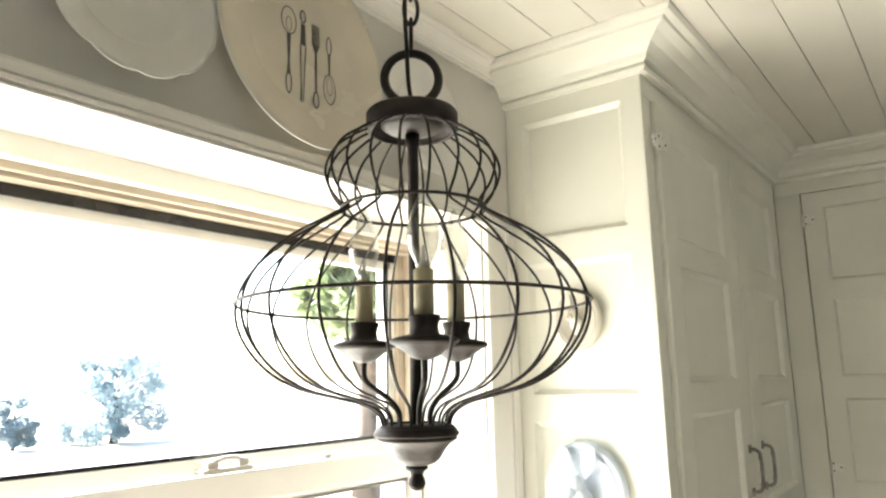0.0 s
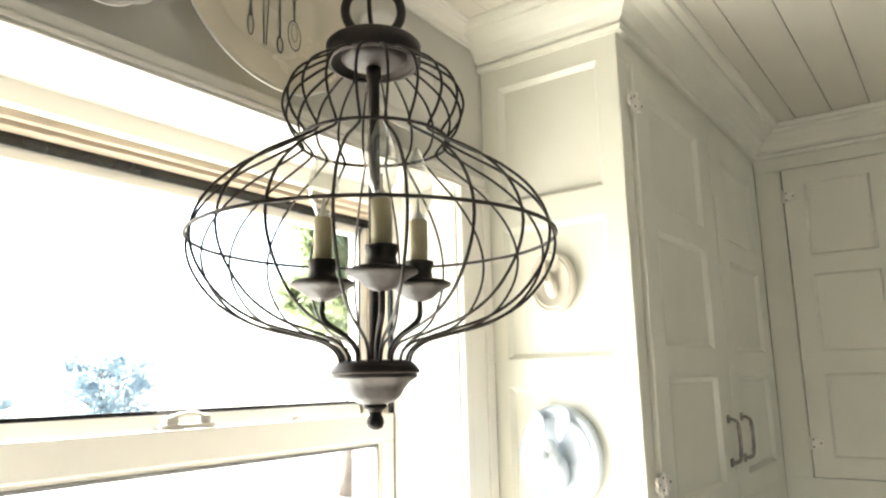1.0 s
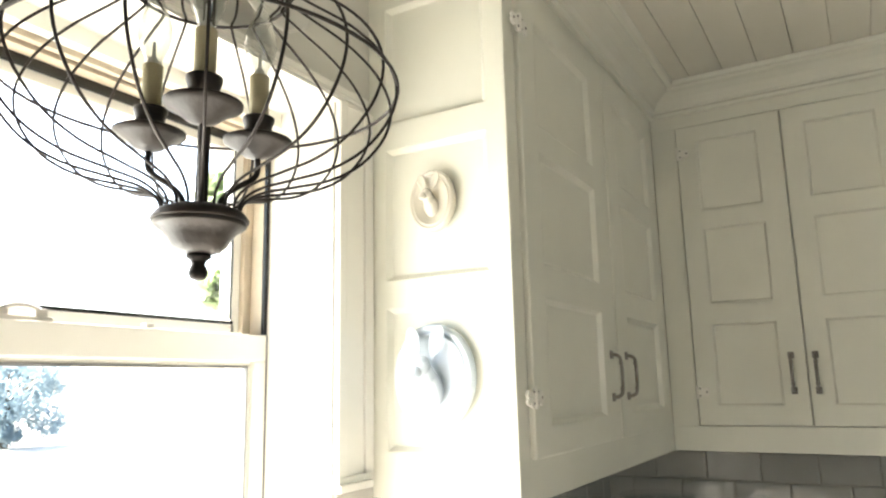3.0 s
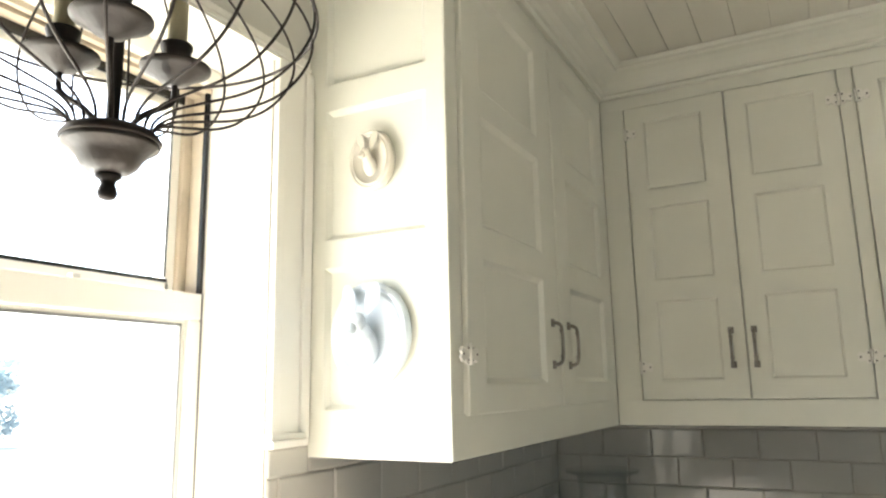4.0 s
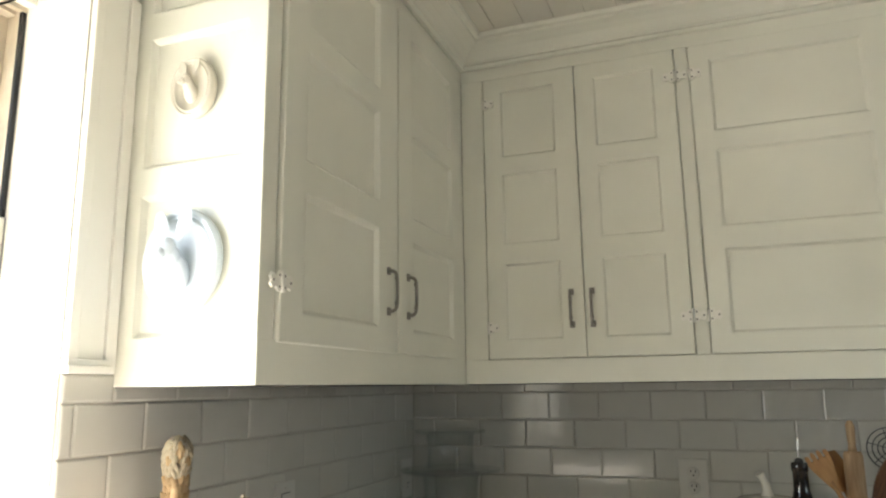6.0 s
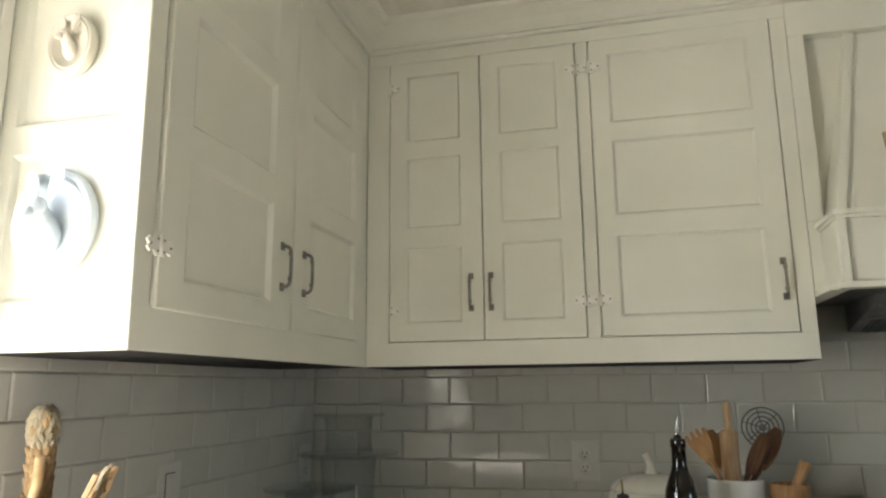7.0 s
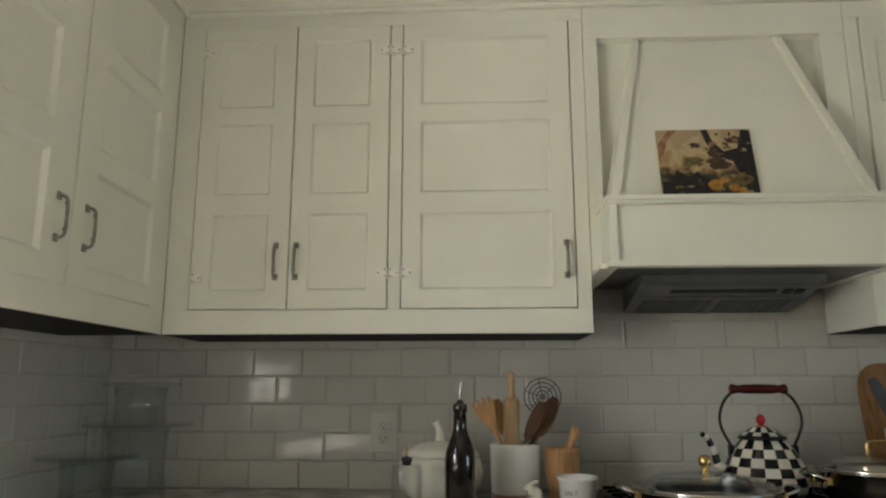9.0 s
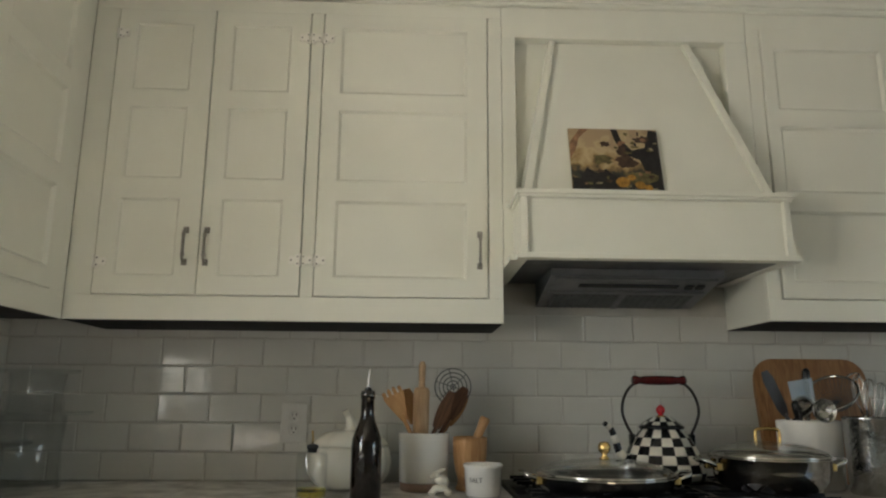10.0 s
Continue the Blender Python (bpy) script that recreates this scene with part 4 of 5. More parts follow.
# ---- picture on the hood ledge ----
def picture():
    # leans on the sloping hood front
    lean = math.degrees(math.atan2(0.123, 0.558))
    p = thing("picture", "small unframed still-life landscape board leaning on the hood ledge", "picture", m=EAST @ pose(1.828, -0.398, 1.7165, -lean, 0, 0))
    m = bpy.data.materials.new("painted_scene")
    m.use_nodes = True
    nt = m.node_tree
    b = nt.nodes["Principled BSDF"]
    b.inputs["Roughness"].default_value = 0.55
    co = nt.nodes.new("ShaderNodeTexCoord")
    n1 = nt.nodes.new("ShaderNodeTexNoise")
    n1.inputs["Scale"].default_value, n1.inputs["Detail"].default_value = 22, 8
    sep = nt.nodes.new("ShaderNodeSeparateXYZ")
    nt.links.new(co.outputs["Object"], n1.inputs["Vector"])
    nt.links.new(co.outputs["Object"], sep.inputs[0])
    mad = nt.nodes.new("ShaderNodeMath")
    mad.operation = "MULTIPLY_ADD"
    mad.inputs[1].default_value = 5.0
    nt.links.new(sep.outputs["Z"], mad.inputs[0])
    mr = nt.nodes.new("ShaderNodeMapRange")
    mr.inputs["From Min"].default_value, mr.inputs["From Max"].default_value, mr.inputs["To Min"].default_value, mr.inputs["To Max"].default_value = 0.3, 0.7, -0.45, 0.35
    nt.links.new(n1.outputs["Fac"], mr.inputs["Value"])
    nt.links.new(mr.outputs["Result"], mad.inputs[2])
    cr = nt.nodes.new("ShaderNodeValToRGB")
    e = cr.color_ramp.elements
    e[0].position, e[0].color = 0.0, (0.015, 0.014, 0.014, 1)
    e[1].position, e[1].color = 0.95, (0.40, 0.29, 0.17, 1)
    for pos, c in ((0.22, (0.05, 0.045, 0.03, 1)), (0.34, (0.17, 0.11, 0.045, 1)), (0.48, (0.34, 0.23, 0.10, 1)), (0.72, (0.50, 0.39, 0.22, 1))):
        x = e.new(pos)
        x.color = c
    nt.links.new(mad.outputs[0], cr.inputs["Fac"])
    nt.links.new(cr.outputs["Color"], b.inputs["Base Color"])
    W, H = 0.258, 0.222
    part("board", boxes((-W / 2, W / 2, -0.0, 0.008, 0, H), bevel=0.001), m, p)
    rng = random.Random(8)

    lift = [0.0]

    def patch(name, pts, mat):
        bm = bmesh.new()
        lift[0] += 0.00001
        a = [bm.verts.new((x, -0.0008 - lift[0], z)) for x, z in pts]
        bm.faces.new(a)
        part(name, bm, mat, p)
    dark, umber, orange, olive, rose, pale = (material(n, c, 0.55, var=0.3, scale=60, bump=0.0) for n, c in (("paint_black", (0.018, 0.016, 0.016)), ("paint_umber", (0.075, 0.04, 0.025)), ("paint_orange", (0.50, 0.25, 0.04)), ("paint_olive", (0.16, 0.13, 0.05)), ("paint_rose", (0.32, 0.17, 0.09)), ("paint_pale", (0.36, 0.30, 0.18))))

    def blob(cx, cz, a, b, jag=0.25, n=18):
        return [(cx + a * (1 + rng.uniform(-jag, jag)) * math.cos(2 * math.pi * i / n), cz + b * (1 + rng.uniform(-jag, jag)) * math.sin(2 * math.pi * i / n)) for i in range(n)]
    patch("painted_trunk", [(0.129, 0.0), (0.129, 0.215), (0.105, 0.22), (0.088, 0.16), (0.050, 0.150), (0.022, 0.185), (0.012, 0.221), (-0.006, 0.221), (0.004, 0.180), (0.030, 0.135), (0.070, 0.118), (0.090, 0.06), (0.10, 0.0)], dark)
    patch("painted_bank", [(-0.128, 0.0), (0.0, 0.0), (0.012, 0.045), (-0.03, 0.088), (-0.055, 0.072), (-0.085, 0.092), (-0.105, 0.055), (-0.128, 0.06)], dark)
    patch("painted_branch", [(-0.129, 0.12), (-0.112, 0.15), (-0.10, 0.19), (-0.07, 0.221), (-0.095, 0.221), (-0.118, 0.19), (-0.129, 0.17)], rose)
    for cx, cz, a, b, mat in ((0.02, 0.148, 0.018, 0.016, umber), (0.03, 0.11, 0.028, 0.02, umber), (-0.028, 0.17, 0.014, 0.01, umber), (0.08, 0.185, 0.02, 0.012, umber), (-0.035, 0.118, 0.028, 0.014, olive), (0.06, 0.06, 0.045, 0.02, olive)):
        patch("painted_foliage", blob(cx, cz, a, b, 0.4), mat)
    for _ in range(40):
        zone = rng.choice(((0.035, 0.125, 0.10, 0.215), (-0.12, -0.01, 0.005, 0.085), (0.02, 0.12, 0.005, 0.08), (0.0, 0.06, 0.15, 0.20)))
        cx, cz = rng.uniform(zone[0], zone[1]), rng.uniform(zone[2], zone[3])
        patch("painted_leaf", [q for q in blob(cx, cz, rng.uniform(0.004, 0.011), rng.uniform(0.003, 0.007), 0.4, 9)], rng.choice((dark, umber, olive, rose, olive, pale)))
    for cx, cz, r in ((0.014, 0.045, 0.020), (0.062, 0.036, 0.015), (0.040, 0.060, 0.012), (0.085, 0.028, 0.012)):
        bm = bmesh.new()
        bm.faces.new([bm.verts.new((x, -0.0016, z)) for x, z in blob(cx, cz, r, r * 0.8, 0.05)])
        part("painted_fruit", bm, orange, p)


picture()


# ---- outlets and switch ----
def outlet(m, switch=False):
    o = thing("light_switch" if switch else "power_outlet", "white plastic rocker switch plate on tiles" if switch else "white plastic double power outlet on tiles", "switch" if switch else "outlet", m=m, group="wall plates")
    part("cover_plate", boxes((-0.041, 0.041, -0.006, 0.0, -0.060, 0.060), bevel=0.003), PLASTIC, o)
    if switch:
        part("rocker", boxes((-0.016, 0.016, -0.010, -0.0055, -0.033, 0.033), bevel=0.002), PLASTIC, o)
        part("rocker_gap", boxes((-0.018, 0.018, -0.0068, -0.0058, -0.035, 0.035), bevel=0.0), SLOT, o)
    else:
        for z in (0.0205, -0.0205):
            s = part("socket", lathe([(0.0, 0.0), (0.0165, 0.0), (0.017, 0.002), (0.016, 0.003), (0.0, 0.003)], 24), PLASTIC, o, m=pose(0, -0.0058, z, 90, 0, 0))
            part("slots", boxes((-0.0075, -0.005, 0.0015, 0.008, 0.0029, 0.0034), (0.005, 0.0075, 0.0005, 0.009, 0.0029, 0.0034), (-0.0022, 0.0022, -0.009, -0.0045, 0.0029, 0.0034), bevel=0), SLOT, s)
    for z in ((0.0,) if not switch else (0.046, -0.046)):
        bm = bmesh.new()
        bmesh.ops.create_uvsphere(bm, u_segments=8, v_segments=6, radius=0.003, matrix=pose(0, -0.006, z))
        part("screw", bm, PLASTIC, o)
    return o


outlet(EAST @ pose(0.899, -0.0108, 1.087))
outlet(pose(-0.802, -0.0108, 1.090), True)
outlet(pose(-0.085, -0.0108, 1.075))


# ---- glass stands in the corner ----
def cake_stand(x, y, z0, z1, r, rp, label):
    s = thing("glass_cake_stand", label, "cake stand", m=pose(x, y, 0), group="stacked glass stands")
    part("plate", lathe([(0.0, z1 - 0.006), (r * 0.9, z1 - 0.006), (r * 0.985, z1 - 0.003), (r, z1 + 0.003), (r * 0.985, z1 + 0.004), (r * 0.95, z1), (0.0, z1)], 48), GLASS, s)
    part("pedestal", lathe([(rp * 0.96, z0), (rp, z0 + 0.002), (rp * 0.92, (z0 + z1) / 2), (rp, z1 - 0.0075), (rp - 0.004, z1 - 0.0075), (rp * 0.92 - 0.004, (z0 + z1) / 2), (rp * 0.96 - 0.003, z0)], 40, closed=True), GLASS, s)


cake_stand(-0.215, -0.215, COUNTER + 0.0005, 1.118, 0.150, 0.085, "clear glass pedestal stand on the corner countertop")
cake_stand(-0.215, -0.215, 1.1225, 1.232, 0.108, 0.074, "smaller clear glass stand stacked on another")


cake_stand(-0.432, -0.192, COUNTER + 0.0005, 1.047, 0.124, 0.066, "low clear glass stand beside a stacked pair")


# ---- bottles, jars ----
b = thing("oil_bottle", "tall dark brown glass bottle with a steel pourer", "bottle", m=pose(-0.413, -1.147, COUNTER + 0.0005))
part("body", lathe([(0.0, 0.0), (0.036, 0.0), (0.039, 0.004), (0.039, 0.128), (0.0365, 0.148), (0.029, 0.170), (0.021, 0.190), (0.0175, 0.206), (0.0165, 0.245), (0.0185, 0.247), (0.0185, 0.260), (0.0165, 0.266), (0.0, 0.266)], 36), BOTTLE, b)
part("pourer", sweep(smooth_path([(0, 0, 0.262), (0, 0, 0.275), (-0.001, 0.0, 0.295), (0, -0.003, 0.322)], 4), 0.0024, 8), STEEL, b, "thin steel pouring spout")
part("stopper", lathe([(0.0, 0.262), (0.010, 0.262), (0.009, 0.272), (0.004, 0.276), (0.0, 0.276)], 14), SLOT, b)
b = thing("oil_cruet", "clear glass oil cruet with a little yellow oil", "bottle", m=pose(-0.400, -1.010, COUNTER + 0.0005))
part("body", lathe([(0.0, 0.0), (0.036, 0.0), (0.039, 0.003), (0.039, 0.105), (0.036, 0.112), (0.015, 0.114), (0.013, 0.118), (0.011, 0.118), (0.012, 0.111), (0.034, 0.108), (0.0365, 0.103), (0.0365, 0.006), (0.0, 0.005)], 36), GLASS, b)
part("oil", lathe([(0.0, 0.0056), (0.0362, 0.0062), (0.0362, 0.026), (0.0, 0.026)], 30), OIL, b, "yellow olive oil")
part("stopper", lathe([(0.0, 0.112), (0.0105, 0.112), (0.012, 0.121), (0.0145, 0.122), (0.0145, 0.130), (0.007, 0.133), (0.0, 0.133)], 20), SLOT, b, "black rubber stopper")
part("pourer", sweep([(0, 0, 0.13), (0, 0, 0.148), (0, 0.0015, 0.166)], 0.0024, 8), BRASS, b, "thin metal pouring spout")

t = thing("pumpkin_tureen", "white ceramic lidded tureen shaped like a ribbed pumpkin", "tureen", m=pose(-0.190, -1.085, COUNTER + 0.0005))
rib = lambda a, r, z: r * (1 - 0.045 * abs(math.cos(5 * a)) ** 6)
part("bowl", lathe([(0.0, 0.0), (0.065, 0.0), (0.095, 0.014), (0.115, 0.045), (0.120, 0.075), (0.114, 0.108), (0.108, 0.116), (0.0, 0.116)], 60, wave=rib), CREAM, t)
part("lid", lathe([(0.0, 0.118), (0.110, 0.118), (0.111, 0.121), (0.098, 0.138), (0.070, 0.153), (0.035, 0.160), (0.014, 0.159), (0.0, 0.159)], 60, wave=rib), CREAM, t)
part("knob", sweep(smooth_path([(0, 0, 0.155), (0.0, 0.0, 0.175), (0.006, 0.006, 0.195), (0.002, 0.016, 0.214)], 5), 0.01, 10, taper=[0.020, 0.018, 0.016, 0.0145, 0.0135, 0.0125, 0.012, 0.0115, 0.011, 0.0105, 0.0105, 0.0105, 0.0105, 0.011, 0.0115, 0.011]), CREAM, t, "cream stalk-shaped knob")

u = thing("utensil_crock", "white ceramic crock with an unglazed foot", "crock", m=pose(-0.215, -1.295, COUNTER + 0.0005))
part("body", lathe([(0.0, 0.022), (0.064, 0.022), (0.0665, 0.026), (0.0705, 0.148), (0.0705, 0.154), (0.067, 0.155), (0.065, 0.148), (0.061, 0.032), (0.0, 0.030)], 44), CERAMIC, u)
part("foot", lathe([(0.0, 0.0), (0.062, 0.0), (0.0655, 0.003), (0.0658, 0.0218), (0.0, 0.0218)], 44), material("bare_clay", (0.33, 0.22, 0.16), 0.8, var=0.12, scale=30, bump=0.3), u, "bare brown clay foot")


def tool(name, label, base, tip, shaft_r, mat, group="utensils in the crock"):
    """A thing whose local z runs from base to tip."""
    d = Vector(tip) - Vector(base)
    q = d.to_track_quat("Z", "X").to_matrix().to_4x4()
    o = thing(name, label, "utensil", m=Matrix.Translation(base) @ q, group=group)
    return o, d.length


CX, CY, CZ = -0.215, -1.295, COUNTER + 0.033


def flat_head(bm, profile, thick, turn=0.0):
    """Head from (half width, z) pairs, flat across local y; turned about z."""
    a = []
    for s in (1, -1):
        for w, z in (profile if s > 0 else profile[::-1]):
            a.append((s * w, z))
    rot = pose(0, 0, 0, 0, 0, turn)
    f = [bm.verts.new(rot @ Vector((x, -thick / 2, z))) for x, z in a]
    g = [bm.verts.new(rot @ Vector((x, thick / 2, z))) for x, z in a]
    bm.faces.new(f), bm.faces.new(list(reversed(g)))
    for i in range(len(a)):
        bm.faces.new((f[(i + 1) % len(a)], f[i], g[i], g[(i + 1) % len(a)]))
    return bm


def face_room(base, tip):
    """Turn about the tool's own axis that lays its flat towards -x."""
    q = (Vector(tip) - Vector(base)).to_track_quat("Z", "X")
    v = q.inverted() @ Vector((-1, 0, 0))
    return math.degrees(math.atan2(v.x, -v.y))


def spatula(label, base, tip, mat, fork=False, w=0.030, head=0.10):
    o, L = tool("wooden_fork" if fork else "wooden_spoon", label, base, tip, 0.006, mat)
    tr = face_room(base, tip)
    bm = sweep([(0, 0, 0), (0, 0, L - head * 0.8)], 0.006, 8)
    if fork:
        flat_head(bm, [(0.007, L - head), (0.016, L - head * 0.75), (w * 0.9, L - head * 0.4), (w, L - head * 0.22)], 0.008, tr)
        part("handle", bm, mat, o)
        for k in range(4):
            xx = -w * 0.78 + k * w * 0.52
            part("tine", flat_head(bmesh.new(), [(0.005, L - head * 0.24), (0.0055, L - head * 0.1), (0.003, L - abs(k - 1.5) * 0.004)], 0.007, 0), mat, o, m=pose(0, 0, 0, 0, 0, tr) @ pose(xx, 0, 0))
    else:
        n = 9
        flat_head(bm, [(0.006 + (w - 0.006) * math.sin(math.pi * (0.08 + 0.88 * i / n)) ** 0.8, L - head + head * i / n) for i in range(n + 1)], 0.011, tr)
        part("handle", bm, mat, o)


spatula("pale wooden fork leaning in the crock", (CX - 0.01, CY - 0.02, CZ), (CX - 0.03, CY + 0.098, 1.193), PINE, fork=True)
spatula("brown wooden paddle leaning in the crock", (CX + 0.01, CY - 0.01, CZ), (CX + 0.02, CY + 0.052, 1.190), PINE, w=0.022)
spatula("dark brown wooden spoon leaning in the crock", (CX - 0.02, CY + 0.03, CZ), (CX - 0.02, CY - 0.078, 1.183), WALNUT, w=0.018, head=0.11)
spatula("dark wooden spoon with a broad bowl in the crock", (CX + 0.01, CY + 0.02, CZ), (CX + 0.015, CY - 0.118, 1.195), WALNUT, w=0.022)
spatula("reddish wooden spoon at the back of the crock", (CX + 0.03, CY + 0.02, CZ), (CX + 0.035, CY - 0.122, 1.175), BOARD, w=0.018)
o, L = tool("rolling_pin", "small pale wooden rolling pin standing in the crock", (CX - 0.025, CY + 0.012, CZ), (CX - 0.01, CY + 0.007, 1.268), 0, MAPLE)
part("roller", lathe([(0.0, 0.0), (0.020, 0.0), (0.0225, 0.006), (0.0225, L - 0.085), (0.019, L - 0.075), (0.0, L - 0.075)], 24), MAPLE, o)
part("handle", lathe([(0.0, L - 0.075), (0.011, L - 0.075), (0.0085, L - 0.062), (0.010, L - 0.035), (0.0105, L - 0.012), (0.006, L - 0.001), (0.0, L)], 18), MAPLE, o)
o = thing("wire_skimmer", "round spiral wire skimmer standing in the crock", "utensil", group="utensils in the crock")
SC = Vector((CX + 0.02, CY - 0.082, 1.197))
for r in (0.052, 0.040, 0.028, 0.017, 0.007):
    part("wire_hoop", sweep([(SC.x + 0.003, SC.y + r * math.cos(a), SC.z + r * math.sin(a)) for a in (2 * math.pi * i / 40 for i in range(40))], 0.0017, 6, loop=True), GREY, o)
for k in range(3):
    a = math.pi * k / 3 + 0.3
    part("wire_spoke", sweep([(SC.x + 0.005, SC.y - 0.053 * math.cos(a), SC.z - 0.053 * math.sin(a)), (SC.x + 0.005, SC.y + 0.053 * math.cos(a), SC.z + 0.053 * math.sin(a))], 0.0013, 6), GREY, o)
part("handle", sweep([(CX + 0.015, CY + 0.01, CZ + 0.01), (SC.x, SC.y + 0.028, SC.z - 0.046)], 0.003, 8), GREY, o)

m_ = thing("mortar", "turned light wooden mortar", "mortar", m=pose(-0.215, -1.424, COUNTER + 0.0005))
part("bowl", lathe([(0.0, 0.0), (0.038, 0.0), (0.041, 0.004), (0.036, 0.016), (0.034, 0.026), (0.041, 0.050), (0.047, 0.090), (0.0485, 0.122), (0.0490, 0.124), (0.0480, 0.127), (0.0490, 0.130), (0.0475, 0.143), (0.043, 0.144), (0.040, 0.120), (0.030, 0.060), (0.0, 0.050)], 40), PINE, m_)
base, tip = (-0.210, -1.410, COUNTER + 0.060), (-0.205, -1.470, 1.112)
o, L = tool("pestle", "turned light wooden pestle leaning in the mortar", base, tip, 0, PINE, "")
o["category"] = "pestle"
part("shaft", lathe([(0.0, 0.0), (0.010, 0.001), (0.0155, 0.008), (0.014, 0.025), (0.0115, 0.05), (0.013, L - 0.03), (0.0155, L - 0.008), (0.013, L), (0.0, L)], 20), PINE, o)

s = thing("salt_ramekin", "white ceramic ramekin lettered salt", "ramekin", m=pose(-0.330, -1.450, COUNTER + 0.0005))
part("bowl", lathe([(0.0, 0.0), (0.042, 0.0), (0.046, 0.004), (0.050, 0.070), (0.0525, 0.072), (0.053, 0.080), (0.050, 0.081), (0.047, 0.070), (0.042, 0.010), (0.0, 0.008)], 44), CERAMIC, s)
txt = bpy.data.curves.new("salt_lettering", "FONT")
txt.body, txt.size, txt.align_x, txt.align_y, txt.extrude = "SALT", 0.017, "CENTER", "CENTER", 0.0002
tob = bpy.data.objects.new("lettering", txt)
scene.collection.objects.link(tob)
bpy.context.view_layer.update()
tme = bpy.data.meshes.new_from_object(tob.evaluated_get(bpy.context.evaluated_depsgraph_get()))
bpy.data.objects.remove(tob)
for v in tme.vertices:
    v.co = Vector((0.0496 * math.cos(math.pi - 0.5 + v.co.x / 0.0496), 0.0496 * math.sin(math.pi - 0.5 + v.co.x / 0.0496), 0.042 + v.co.y)) * 1.0
tme.materials.append(INK)
lo = new("lettering", tme)
lo.parent = s

bm = bmesh.new()
lathe([(0.0, 0.010), (0.020, 0.010), (0.025, 0.014), (0.022, 0.020), (0.013, 0.025), (0.0, 0.026)], 24, bm=bm)
for k in range(4):
    a = radians(40 + 90 * k)
    ball(bm, (0.024 * math.cos(a), 0.030 * math.sin(a), 0.006), (0.009, 0.011, 0.0065), pose(0, 0, 0, 0, 0, math.degrees(a)), 12, 8)
    ball(bm, (0.018 * math.cos(a), 0.022 * math.sin(a), 0.012), (0.009, 0.010, 0.007), None, 12, 8)
ball(bm, (0, -0.003, 0.036), (0.013, 0.019, 0.014))
ball(bm, (0, -0.012, 0.032), (0.012, 0.011, 0.012))
ball(bm, (-0.004, 0.012, 0.050), (0.009, 0.011, 0.009))
ball(bm, (-0.004, 0.021, 0.047), (0.005, 0.006, 0.005), None, 10, 8)
for ex in (-0.007, 0.003):
    ball(bm, (ex, -0.002, 0.061), (0.0028, 0.013, 0.0045), pose(0, 0, 0, -22, 0, 0), 12, 8)
tagged(part("animal_figurine", bm, CREAM, m=pose(-0.310, -1.338, COUNTER + 0.0005)), "small white ceramic animal figurine on a footed base", "figurine")


# ---- range and cookware ----
r = thing("range_cooktop", "black gas cooktop with iron grates", "stove", m=EAST @ pose(1.91, -0.345, 0))
part("body", boxes((-0.375, 0.375, -0.315, 0.325, 0.0, 0.912), bevel=0.003), BLACK, r)
part("top_plate", boxes((-0.378, 0.378, -0.318, 0.328, 0.913, 0.923), bevel=0.003), BLACK, r)
for cx in (-0.19, 0.19):
    for cy in (-0.15, 0.17):
        g = bmesh.new()
        for k in (-1, 0, 1):
            box(g, cx - 0.17, cx + 0.17, cy + k * 0.07 - 0.005, cy + k * 0.07 + 0.005, 0.934, 0.944, bevel=0.001)
            box(g, cx + k * 0.12 - 0.005, cx + k * 0.12 + 0.005, cy - 0.14, cy + 0.14, 0.934, 0.9435, bevel=0.001)
        for sx in (-0.12, 0.12):
            for sy in (-0.07, 0.07):
                box(g, cx + sx - 0.006, cx + sx + 0.006, cy + sy - 0.006, cy + sy + 0.006, 0.922, 0.936)
        part("grate", g, BLACK, r, "black cast-iron grate")
        part("burner", lathe([(0.0, 0.922), (0.045, 0.922), (0.045, 0.930), (0.030, 0.933), (0.0, 0.933)], 24, (cx, cy)), GREY, r)
GZ = 0.9445


def loop_handle(parent, name, a, b, out, mat, r=0.005):
    a, b, out = Vector(a), Vector(b), Vector(out)
    pts = smooth_path([a, a + out * 0.75, (a + b) / 2 + out, b + out * 0.75, b], 6)
    return part(name, sweep(pts, r, 8), mat, parent)


